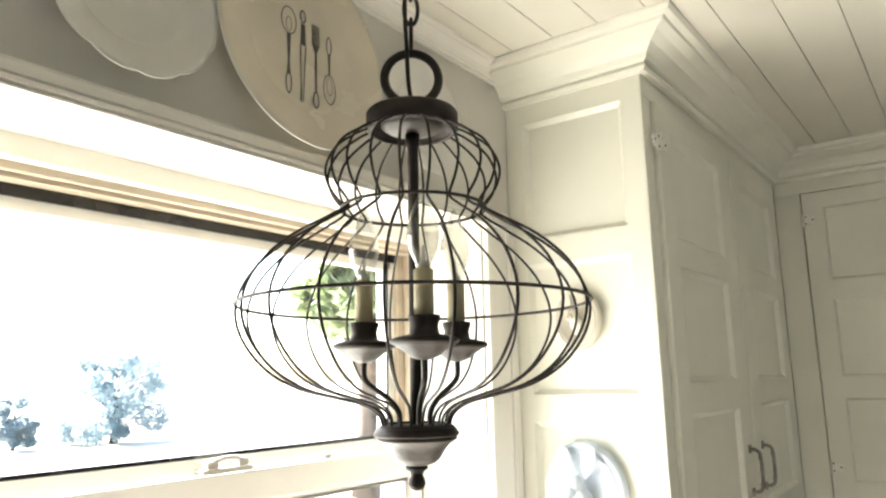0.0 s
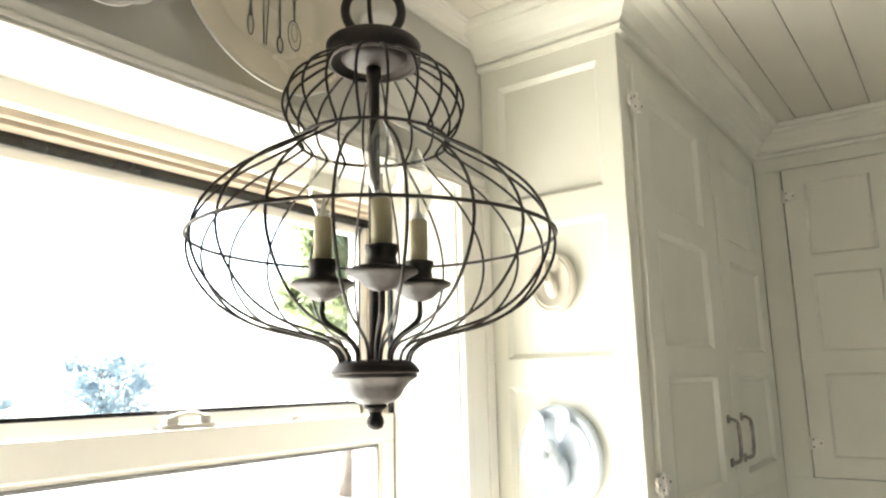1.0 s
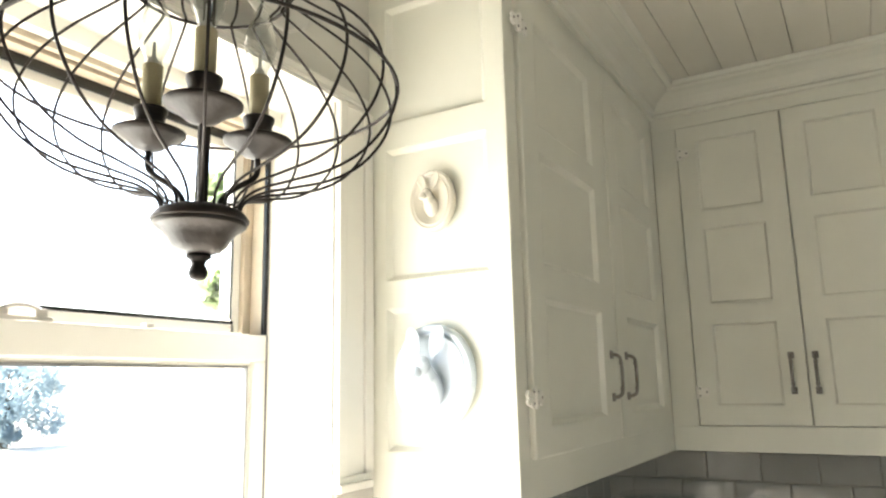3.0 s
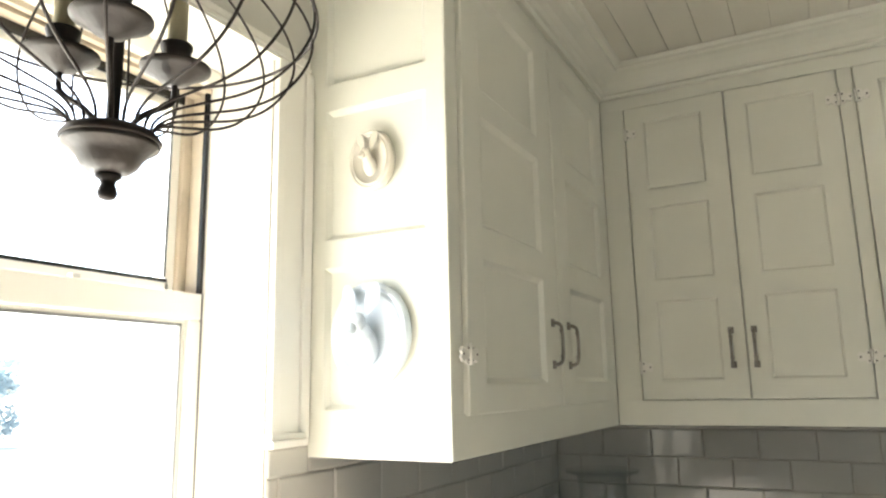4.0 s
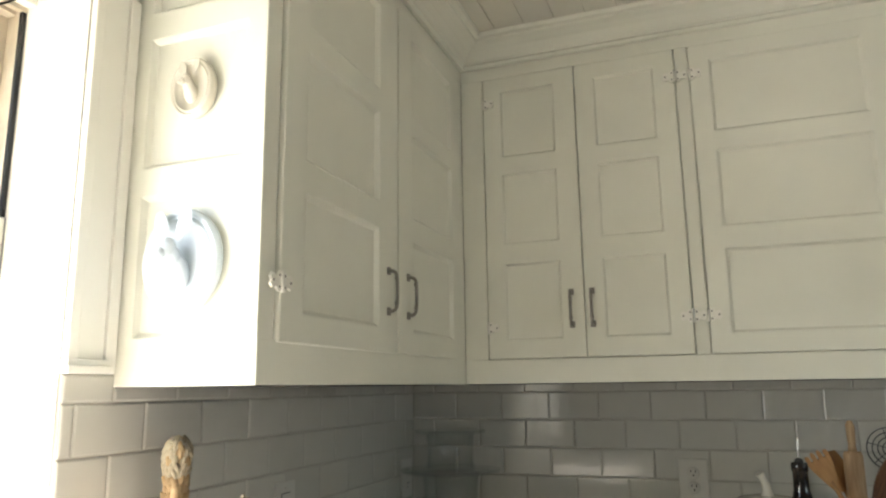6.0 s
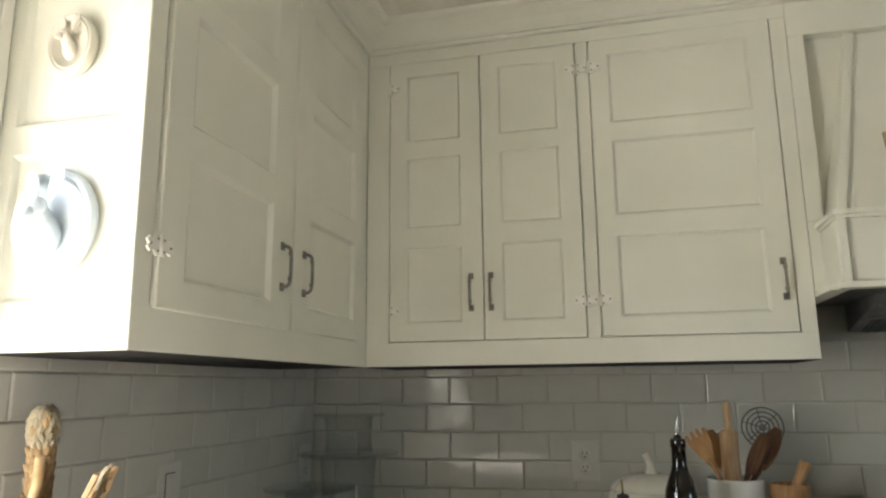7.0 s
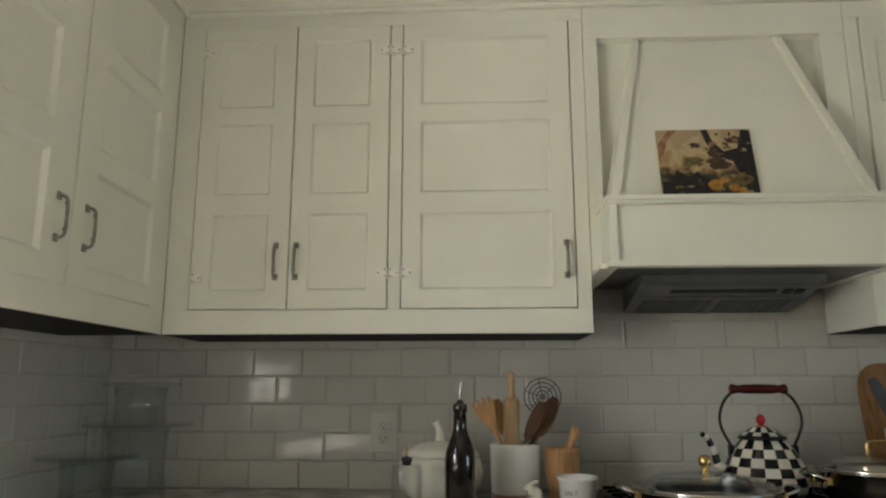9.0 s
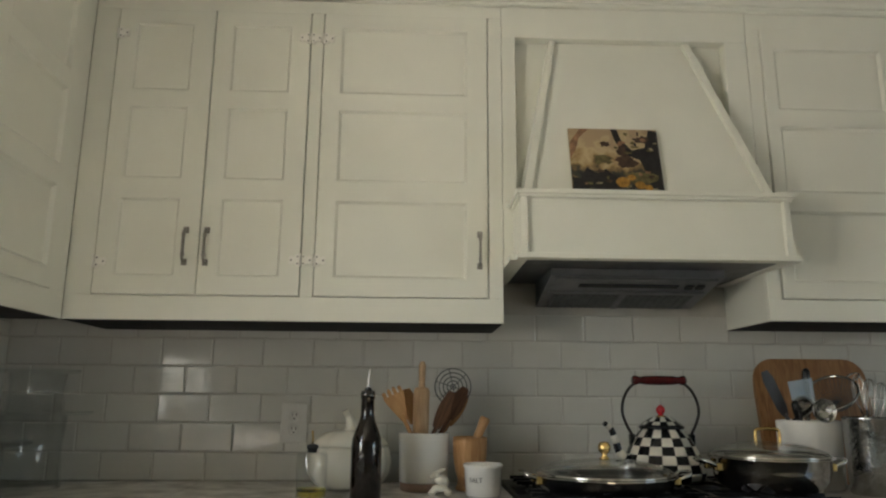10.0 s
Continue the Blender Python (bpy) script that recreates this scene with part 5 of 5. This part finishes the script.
def pan(x, y, r, h, dome, name, label, knob):
    p = thing(name, label, "pan" if knob else "pot", m=pose(x, y, GZ))
    part("body", lathe([(0.0, 0.0), (r * 0.74, 0.0), (r * 0.83, h * 0.10), (r * 0.91, h * 0.32), (r * 0.96, h * 0.60), (r * 0.98, h - 0.004), (r * 1.02, h), (r * 1.015, h + 0.002), (r * 0.96, h - 0.002), (r * 0.90, h * 0.45), (r * 0.72, 0.006), (0.0, 0.006)], 64), STEEL, p)
    z = h + 0.003
    lid = part("lid", lathe([(r * 0.985, z), (r * 0.93, z + dome * 0.32), (r * 0.72, z + dome * 0.68), (r * 0.42, z + dome * 0.92), (0.004, z + dome), (0.004, z + dome - 0.0035), (r * 0.42, z + dome * 0.92 - 0.0035), (r * 0.72, z + dome * 0.68 - 0.0035), (r * 0.92, z + dome * 0.32 - 0.003), (r * 0.97, z)], 64, closed=True), GLASS, p, "domed clear glass lid")
    part("lid_rim", lathe([(r * 0.965, z - 0.001), (r * 1.0, z - 0.001), (r * 1.0, z + 0.005), (r * 0.965, z + 0.006)], 64, closed=True), STEEL, lid)
    if knob:
        part("knob", lathe([(0.0, z + dome - 0.004), (0.012, z + dome - 0.003), (0.012, z + dome + 0.002), (0.007, z + dome + 0.006), (0.0075, z + dome + 0.012), (0.0145, z + dome + 0.018), (0.016, z + dome + 0.030), (0.011, z + dome + 0.040), (0.0, z + dome + 0.042)], 20), BRASS, lid, "polished brass knob")
    else:
        part("lid_handle", sweep(smooth_path([(0, -0.031, z + dome - 0.005), (0, -0.032, z + dome + 0.018), (0, -0.024, z + dome + 0.030), (0, 0.024, z + dome + 0.030), (0, 0.032, z + dome + 0.018), (0, 0.031, z + dome - 0.005)], 5), 0.0042, 8), BRASS, lid, "polished brass lid handle")
    for s in (1, -1):
        hz = h * 0.72
        loop_handle(p, "handle", (0.035, s * r * 0.97, hz), (-0.035, s * r * 0.97, hz), (0, s * 0.045, 0.018), STEEL, 0.0055)
        for dx in (0.035, -0.035):
            part("handle_mount", boxes((dx - 0.009, dx + 0.009, s * r * 0.98 - 0.006, s * r * 0.98 + 0.010, hz - 0.010, hz + 0.010), bevel=0.003), BRASS, p, "brass handle mount")
    return p


pan(-0.455, -1.742, 0.172, 0.036, 0.036, "saute_pan", "wide stainless steel pan with a glass lid and brass knob", True)
pan(-0.420, -2.178, 0.148, 0.078, 0.036, "stock_pot", "stainless steel pot with a glass lid and brass handles", False)


def kettle(x, y):
    k = thing("kettle", "black and white checked enamel kettle with a red handle", "kettle", m=pose(x, y, GZ, 0, 0, 0))
    prof = [(0.096, 0.0), (0.108, 0.006), (0.114, 0.020), (0.112, 0.038), (0.104, 0.064), (0.092, 0.090), (0.078, 0.114), (0.062, 0.134), (0.052, 0.142)]

    def radius(z):
        for (r0, z0), (r1, z1) in zip(prof, prof[1:]):
            if z <= z1:
                return r0 + (r1 - r0) * (z - z0) / (z1 - z0)
        return prof[-1][0]
    part("shell", lathe([(0.0, 0.0), *[(r - 0.0008, z) for r, z in prof], (0.0, 0.142)], 64), BLACK, k)
    white = CREAM
    zs = [0.004, 0.027, 0.050, 0.073, 0.096, 0.118, 0.139]
    n = 18
    for i in range(6):
        for j in range(n):
            if (i + j) % 2:
                continue
            bm = bmesh.new()
            grid = []
            for q in range(4):
                z = zs[i] + (zs[i + 1] - zs[i]) * q / 3
                rr = radius(z) + 0.0004
                grid.append([bm.verts.new((rr * math.cos(a), rr * math.sin(a), z)) for a in (2 * math.pi * (j + 0.5 * i * 0 + p / 4) / n for p in range(5))])
            for a, b2 in zip(grid, grid[1:]):
                for p in range(4):
                    bm.faces.new((a[p], a[p + 1], b2[p + 1], b2[p])).smooth = True
            part("white_check", bm, white, k)
    lid = part("lid", lathe([(0.0, 0.140), (0.060, 0.140), (0.063, 0.144), (0.058, 0.150), (0.050, 0.154), (0.040, 0.164), (0.024, 0.172), (0.012, 0.174), (0.0, 0.174)], 40), BLACK, k)
    for j in range(8):
        bm = bmesh.new()
        for (ra, za), (rb, zb), ph in (((0.0582, 0.1505), (0.0455, 0.1595), 0), ((0.0452, 0.1600), (0.026, 0.1720), 1)):
            for p in range(3):
                a0, a1 = (2 * math.pi * (2 * j + ph + q / 3) / 16 for q in (p, p + 1))
                bm.faces.new([bm.verts.new((r_ * math.cos(a_), r_ * math.sin(a_), z_ + 0.0008)) for r_, a_, z_ in ((ra, a0, za), (ra, a1, za), (rb, a1, zb), (rb, a0, zb))])
        part("white_check", bm, white, lid)
    part("knob", lathe([(0.0, 0.172), (0.011, 0.172), (0.012, 0.176), (0.006, 0.178), (0.0075, 0.180), (0.0125, 0.188), (0.012, 0.197), (0.007, 0.203), (0.002, 0.206), (0.0, 0.208)], 20), material("red_glass", (0.45, 0.015, 0.02), 0.1, var=0.1, bump=0, coat=0.8), lid, "red glass knob")
    part("knob_collar", lathe([(0.0, 0.171), (0.0135, 0.171), (0.014, 0.176), (0.0, 0.177)], 20), BRASS, lid)
    # bail handle in the plane facing the room
    pts = smooth_path([(0, 0.086, 0.102), (0, 0.084, 0.122), (0, 0.098, 0.150), (0, 0.109, 0.182), (0, 0.106, 0.216), (0, 0.090, 0.248), (0, 0.068, 0.268)], 5)
    for s in (1, -1):
        part("bail_wire", sweep([(p.x, s * p.y, p.z) for p in pts], 0.0042, 8), IRON, k)
        part("bail_lug", boxes((-0.010, 0.010, min(s * 0.078, s * 0.092), max(s * 0.078, s * 0.092), 0.096, 0.126), bevel=0.003), BLACK, k)
    part("handle_grip", sweep([(0, y_, 0.274) for y_ in (-0.078, -0.074, -0.066, -0.056, -0.04, 0.0, 0.04, 0.056, 0.066, 0.074, 0.078)], 0.01, 14, taper=[0.008, 0.0135, 0.0135, 0.010, 0.0125, 0.0135, 0.0125, 0.010, 0.0135, 0.0135, 0.008]), RED, k, "dark red turned wooden grip")
    sp = smooth_path([(-0.010, 0.092, 0.050), (-0.012, 0.124, 0.074), (-0.014, 0.136, 0.110), (-0.016, 0.150, 0.142), (-0.018, 0.168, 0.156)], 5)
    spout = part("spout", sweep(sp, 0.01, 12, taper=[0.013 - 0.0065 * i / (len(sp) - 1) for i in range(len(sp))]), BLACK, k)
    for i0, i1 in ((3, 6), (9, 12), (15, 18)):
        part("white_band", sweep(sp[i0:i1 + 1], 0.01, 12, taper=[0.0136 - 0.0065 * i / (len(sp) - 1) for i in range(i0, i1 + 1)]), white, spout)


kettle(-0.245, -1.962)

c = thing("cutting_board", "brown rounded wooden cutting board leaning on the tiles", "cutting board", m=EAST @ pose(2.528, -0.080, COUNTER + 0.001, -10, 0, 0))
W, H, R = 0.182, 0.386, 0.065
out = []
for cx, cz, a0 in ((W - R, R, -90), (W - R, H - R, 0), (-W + R, H - R, 90), (-W + R, R, 180)):
    out += [(cx + R * math.cos(radians(a0 + k * 15)), cz + R * math.sin(radians(a0 + k * 15))) for k in range(7)]
bm = extrude_outline(out, 0.0, 0.020)
part("board", bm, BOARD, c)

u = thing("utensil_crock", "white ceramic crock filled with steel utensils", "crock", m=pose(-0.150, -2.437, COUNTER + 0.0005))
part("body", lathe([(0.0, 0.0), (0.082, 0.0), (0.086, 0.004), (0.089, 0.186), (0.089, 0.192), (0.085, 0.193), (0.083, 0.186), (0.080, 0.010), (0.0, 0.008)], 44), CERAMIC, u)
UX, UY, UZ = -0.150, -2.437, COUNTER + 0.010


def steel_tool(name, label, base, tip, kind):
    o, L = tool(name, label, base, tip, 0, STEEL, "steel utensils")
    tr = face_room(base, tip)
    if kind == "knife":
        bm = sweep([(0, 0, 0), (0, 0, L * 0.62)], 0.006, 8)
        flat_head(bm, [(0.008, L * 0.6), (0.016, L * 0.68), (0.017, L * 0.92), (0.010, L)], 0.003, tr)
        part("blade", bm, GREY, o)
    elif kind == "turner":
        part("handle", sweep([(0, 0, 0), (0, 0, L - 0.085)], 0.005, 8), STEEL, o)
        part("blade", flat_head(bmesh.new(), [(0.012, L - 0.095), (0.034, L - 0.075), (0.038, L)], 0.002, tr), STEEL, o)
    elif kind == "black":
        part("handle", sweep([(0, 0, 0), (0, 0, L * 0.5), (0, 0, L - 0.03), (0, 0, L - 0.012), (0, 0, L - 0.003), (0, 0, L)], 0.008, 12, taper=[0.006, 0.007, 0.012, 0.0115, 0.008, 0.003]), BLACK, o)
    else:
        part("handle", sweep([(0, 0, 0), (0, 0, L - 0.06)], 0.0045, 8), STEEL, o)
        bm = lathe([(0.0, -0.030), (0.016, -0.027), (0.030, -0.015), (0.0345, 0.0), (0.033, 0.0), (0.028, -0.014), (0.015, -0.0245), (0.0, -0.0275)], 28)
        part("bowl", bm, STEEL, o, m=pose(0, 0, L - 0.03, 0, 0, tr) @ pose(0, 0, 0, 62, 0, 0) @ Matrix.Diagonal((1, 1.3 if kind == "spoon" else 1.0, 1, 1)))


steel_tool("palette_knife", "grey metal palette knife in the white crock", (UX, UY - 0.02, UZ), (UX - 0.02, UY + 0.130, 1.250), "knife")
steel_tool("slotted_turner", "stainless steel turner in the white crock", (UX - 0.02, UY - 0.01, UZ), (UX - 0.04, UY + 0.035, 1.225), "turner")
steel_tool("ladle", "stainless steel ladle hanging over the crock rim", (UX - 0.01, UY - 0.03, UZ), (UX - 0.105, UY + 0.002, 1.165), "ladle")
steel_tool("black_handled_tool", "black handled kitchen tool in the white crock", (UX + 0.02, UY, UZ), (UX + 0.02, UY - 0.020, 1.262), "black")
steel_tool("black_handled_tool", "short black handled tool at the crock side", (UX - 0.03, UY + 0.01, UZ), (UX - 0.05, UY + 0.062, 1.165), "black")


def sieve():
    """Round strainer: hoop, wire-mesh bowl and a flat handle towards the hoop's far side."""
    c = Vector((UX - 0.045, UY - 0.055, 1.188))
    along, up = Vector((0, -0.82, 0.57)), Vector((-0.50, 0.494, 0.711)).normalized()
    turn = Matrix((along.cross(up), along, up)).transposed().to_4x4()
    o = thing("sieve", "stainless steel wire sieve standing in the white crock", "utensil", m=Matrix.Translation(c) @ turn, group="steel utensils")
    part("hoop", sweep(circle(0.070, 0.0, 48), 0.0036, 8, loop=True), STEEL, o)
    bm = bmesh.new()
    for k in range(18):
        a = math.pi * k / 18
        sweep([(0.069 * math.cos(q) * math.cos(a), 0.069 * math.cos(q) * math.sin(a), -0.040 * math.sin(q)) for q in (math.pi * i / 14 for i in range(15))], 0.0007, 4, bm)
    for i in range(1, 10):
        q = math.pi / 2 * i / 10
        sweep(circle(0.069 * math.cos(q), -0.040 * math.sin(q), 36), 0.0007, 4, bm, loop=True)
    part("mesh_bowl", bm, GREY, o, "fine grey wire mesh")
    part("handle", boxes((-0.009, 0.009, -0.150, -0.068, -0.003, 0.003), bevel=0.002), STEEL, o)
    part("rest_hook", sweep(smooth_path([(-0.012, 0.070, 0), (-0.012, 0.092, -0.002), (0.0, 0.104, -0.004), (0.012, 0.092, -0.002), (0.012, 0.070, 0)], 4), 0.0026, 6), STEEL, o)


sieve()

v = thing("hammered_canister", "hammered stainless steel canister on the counter", "canister", m=pose(-0.300, -2.535, COUNTER + 0.0005))
part("body", lathe([(0.0, 0.0), (0.066, 0.0), (0.069, 0.004), (0.071, 0.100), (0.073, 0.200), (0.075, 0.204), (0.072, 0.206), (0.069, 0.198), (0.067, 0.01), (0.0, 0.008)], 48), HAMMER, v)
part("stud", lathe([(0.0, 0.0), (0.012, 0.0), (0.010, 0.006), (0.0, 0.009)], 16), BRASS, v, "brass stud", m=pose(-0.066, -0.026, 0.075, 0, -90, 0) @ pose(0, 0, 0))
for k in range(3):
    o, L = tool("steel_whisk", "stainless steel whisk standing in the canister", (-0.300 + 0.01 * k, -2.54 + 0.012 * k, COUNTER + 0.012), (-0.31, -2.50 - 0.035 * k, 1.235 - 0.01 * k), 0, STEEL, "whisks")
    o["category"] = "whisk"
    part("handle", sweep([(0, 0, 0), (0, 0, L - 0.11)], 0.006, 8), STEEL, o)
    for q in range(4):
        a = math.pi * q / 4
        pts = smooth_path([(0.003 * math.cos(a), 0.003 * math.sin(a), L - 0.115), (0.018 * math.cos(a), 0.018 * math.sin(a), L - 0.05), (0.012 * math.cos(a), 0.012 * math.sin(a), L - 0.010), (0, 0, L), (-0.012 * math.cos(a), -0.012 * math.sin(a), L - 0.010), (-0.018 * math.cos(a), -0.018 * math.sin(a), L - 0.05), (-0.003 * math.cos(a), -0.003 * math.sin(a), L - 0.115)], 3)
        part("loop", sweep(pts, 0.001, 5), STEEL, o)


# ---- dried husk ornaments by the window ----
def petal_mesh(w, h, curl):
    bm = bmesh.new()
    rows = []
    for i in range(6):
        t = i / 5
        ww = w * math.sin(math.pi * (0.18 + 0.74 * t)) ** 0.7
        rows.append([bm.verts.new((ww * s, -curl * t * t + 0.006 * (1 - s * s), h * (t - 0.5))) for s in (-1, -0.4, 0.4, 1)])
    for a, b2 in zip(rows, rows[1:]):
        for k in range(3):
            bm.faces.new((a[k], a[k + 1], b2[k + 1], b2[k])).smooth = True
    r = bmesh.ops.solidify(bm, geom=bm.faces[:], thickness=0.0018)
    return bm


def husk_braid(x, y, ztop, lean):
    h = thing("dried_husk_braid", "braided dried corn husk ornament standing by the window", "dried ornament", m=pose(x, y, COUNTER + 0.0005, lean[0], lean[1], 0), group="dried husk ornaments")
    L = ztop - COUNTER
    part("stalk", sweep(smooth_path([(-0.040, -0.012, 0), (-0.034, -0.016, L * 0.45), (-0.022, -0.018, L - 0.12), (-0.010, -0.008, L - 0.08)], 5), 0.0085, 10), HUSK, h, "smooth tan stalk")
    part("core", lathe([(0.0, 0.0), (0.012, 0.0), (0.013, L * 0.42), (0.014, L * 0.7), (0.017, L - 0.05), (0.017, L - 0.022), (0.013, L - 0.010), (0.006, L - 0.005), (0.0, L - 0.004)], 18), HUSK, h)
    rng = random.Random(3)
    # rounded cap: folded husks laid over a dome, then knobbly rings below
    rings = [(0.006, -0.006, 78, 6), (0.014, -0.010, 58, 9), (0.019, -0.018, 36, 11), (0.021, -0.029, 18, 12), (0.021, -0.040, 6, 12), (0.020, -0.051, -4, 12), (0.018, -0.062, -8, 11)]
    zz = -0.074
    while L + zz > L * 0.30:
        rings.append((0.0165 + 0.002 * (len(rings) % 2), zz, 4, 10))
        zz -= 0.012
    for k, (rr, dz, tilt, n) in enumerate(rings):
        pale = k < 7
        for j in range(n):
            a = 360 * (j + 0.5 * (k % 2)) / n + rng.uniform(-8, 8)
            m = pose(0, 0, L + dz + rng.uniform(-0.002, 0.002), 0, 0, a) @ pose(0, -rr, 0, -tilt + rng.uniform(-12, 12), rng.uniform(-20, 20), rng.uniform(-12, 12)) @ pose(0, 0, 0, 180, 0, 0)
            part("petal", petal_mesh(0.0052 + rng.uniform(-0.0008, 0.0012), 0.018 + rng.uniform(-0.003, 0.003), 0.003), HUSKP if pale and rng.random() < 0.8 else HUSK, h, m=m)


husk_braid(-1.285, -0.108, 1.286, (0, 0))


def husk_bundle():
    base = Vector((-1.36, -0.175, COUNTER + 0.03))
    tip = Vector((-1.318, -0.272, 1.192))
    d = tip - base
    h = thing("dried_husk_bundle", "tilted bundle of dried tan husks with a wooden backing", "dried ornament", m=Matrix.Translation(base) @ d.to_track_quat("Z", "Y").to_matrix().to_4x4(), group="dried husk ornaments")
    L = d.length
    part("backing", boxes((-0.022, 0.026, 0.010, 0.018, 0, L - 0.012), bevel=0.002), MAPLE, h, "pale wooden backing slat")
    rng = random.Random(5)
    for i in range(13):
        z = 0.03 + i * (L - 0.045) / 12
        for j in range(4):
            part("petal", petal_mesh(0.0085, 0.036, 0.008), HUSK if (i + j) % 3 else HUSKP, h, m=pose(-0.020 + 0.0135 * j + rng.uniform(-0.002, 0.002), 0.002 - 0.007 * (1 - abs(j - 1.5)), z, rng.uniform(-28, -12), rng.uniform(-14, 14), rng.uniform(-14, 14)))


husk_bundle()
hw = thing("dried_husk_flower", "pale dried husk flower head lying between braids", "dried ornament", m=pose(-1.320, -0.178, 0), group="dried husk ornaments")
part("stalk", sweep([(0, 0, COUNTER + 0.001), (0, 0, 1.12)], 0.007, 8), HUSK, hw)
rng = random.Random(6)
for k in range(5):
    for j in range(9):
        part("petal", petal_mesh(0.010, 0.036, 0.008), HUSKP, hw, m=pose(0, 0, 1.135 - 0.008 * k, 0, 0, 40 * j + 20 * k) @ pose(0, -0.006 - 0.006 * k, 0, 60 - 6 * k + rng.uniform(-8, 8), 0, 0) @ pose(0, 0, 0, 180, 0, 0))


# ---- recessed ceiling lamps ----
for lx, ly in ((-0.90, -1.34), (-0.93, -2.48)):
    o = thing("recessed_ceiling_lamp", "round white recessed ceiling lamp", "ceiling lamp", m=pose(lx, ly, CP), group="recessed lamps")
    part("trim_ring", lathe([(0.062, 0.0005), (0.088, 0.0005), (0.088, -0.003), (0.080, -0.006), (0.064, -0.005)], 40, closed=True), PLASTIC, o)


# ---- outside ----
structure("ground", boxes((-900, 900, 0.8, 1800, -0.6, -0.5), (-900, -8, -900, 0.8, -0.6, -0.5), bevel=0), LAWN, "pale gravel ground outside the window", "ground")


def tree(x, y, height, spread, seed, label, leaf, low=0.12):
    rng = random.Random(seed)
    t = thing("tree", label, "tree", m=pose(x, y, -0.5), group="trees outside")
    bm = sweep(smooth_path([(0, 0, 0), (0.05 * spread, 0, height * 0.25), (0.02, 0.05, height * 0.5), (0, 0, height * 0.8)], 4), 0.1, 8, taper=[0.05 * height * (1 - i / 16) for i in range(13)])
    for k in range(7):
        a = rng.uniform(0, 6.28)
        z0 = height * rng.uniform(0.25, 0.6)
        sweep([(0, 0, z0), (spread * 0.35 * math.cos(a), spread * 0.35 * math.sin(a), z0 + height * 0.14), (spread * 0.6 * math.cos(a), spread * 0.6 * math.sin(a), z0 + height * 0.22)], 0.05, 6, bm, taper=[0.018 * height, 0.012 * height, 0.004 * height])
    part("trunk", bm, BARK, t)
    verts, faces = [], []
    clumps = [(rng.uniform(-1, 1) * spread * 0.75, rng.uniform(-1, 1) * spread * 0.75, height * rng.uniform(low, 0.95), spread * rng.uniform(0.18, 0.38)) for _ in range(30)]
    for cx, cy, cz, cr in clumps:
        for _ in range(420):
            d = Vector((rng.gauss(0, 1), rng.gauss(0, 1), rng.gauss(0, 0.8)))
            d = d.normalized() * cr * rng.uniform(0.5, 1.05)
            p = Vector((cx, cy, cz)) + d
            s = 0.03 * height * rng.uniform(0.6, 1.3)
            u = Vector((rng.gauss(0, 1), rng.gauss(0, 1), rng.gauss(0, 1))).normalized()
            w = u.orthogonal().normalized()
            i = len(verts)
            verts += [p + u * s, p + w * s * 0.5, p - u * s, p - w * s * 0.5]
            faces.append((i, i + 1, i + 2, i + 3))
    me = bpy.data.meshes.new("crown")
    me.from_pydata(verts, [], faces)
    me.materials.append(leaf)
    o = new("crown", me)
    o.parent = t


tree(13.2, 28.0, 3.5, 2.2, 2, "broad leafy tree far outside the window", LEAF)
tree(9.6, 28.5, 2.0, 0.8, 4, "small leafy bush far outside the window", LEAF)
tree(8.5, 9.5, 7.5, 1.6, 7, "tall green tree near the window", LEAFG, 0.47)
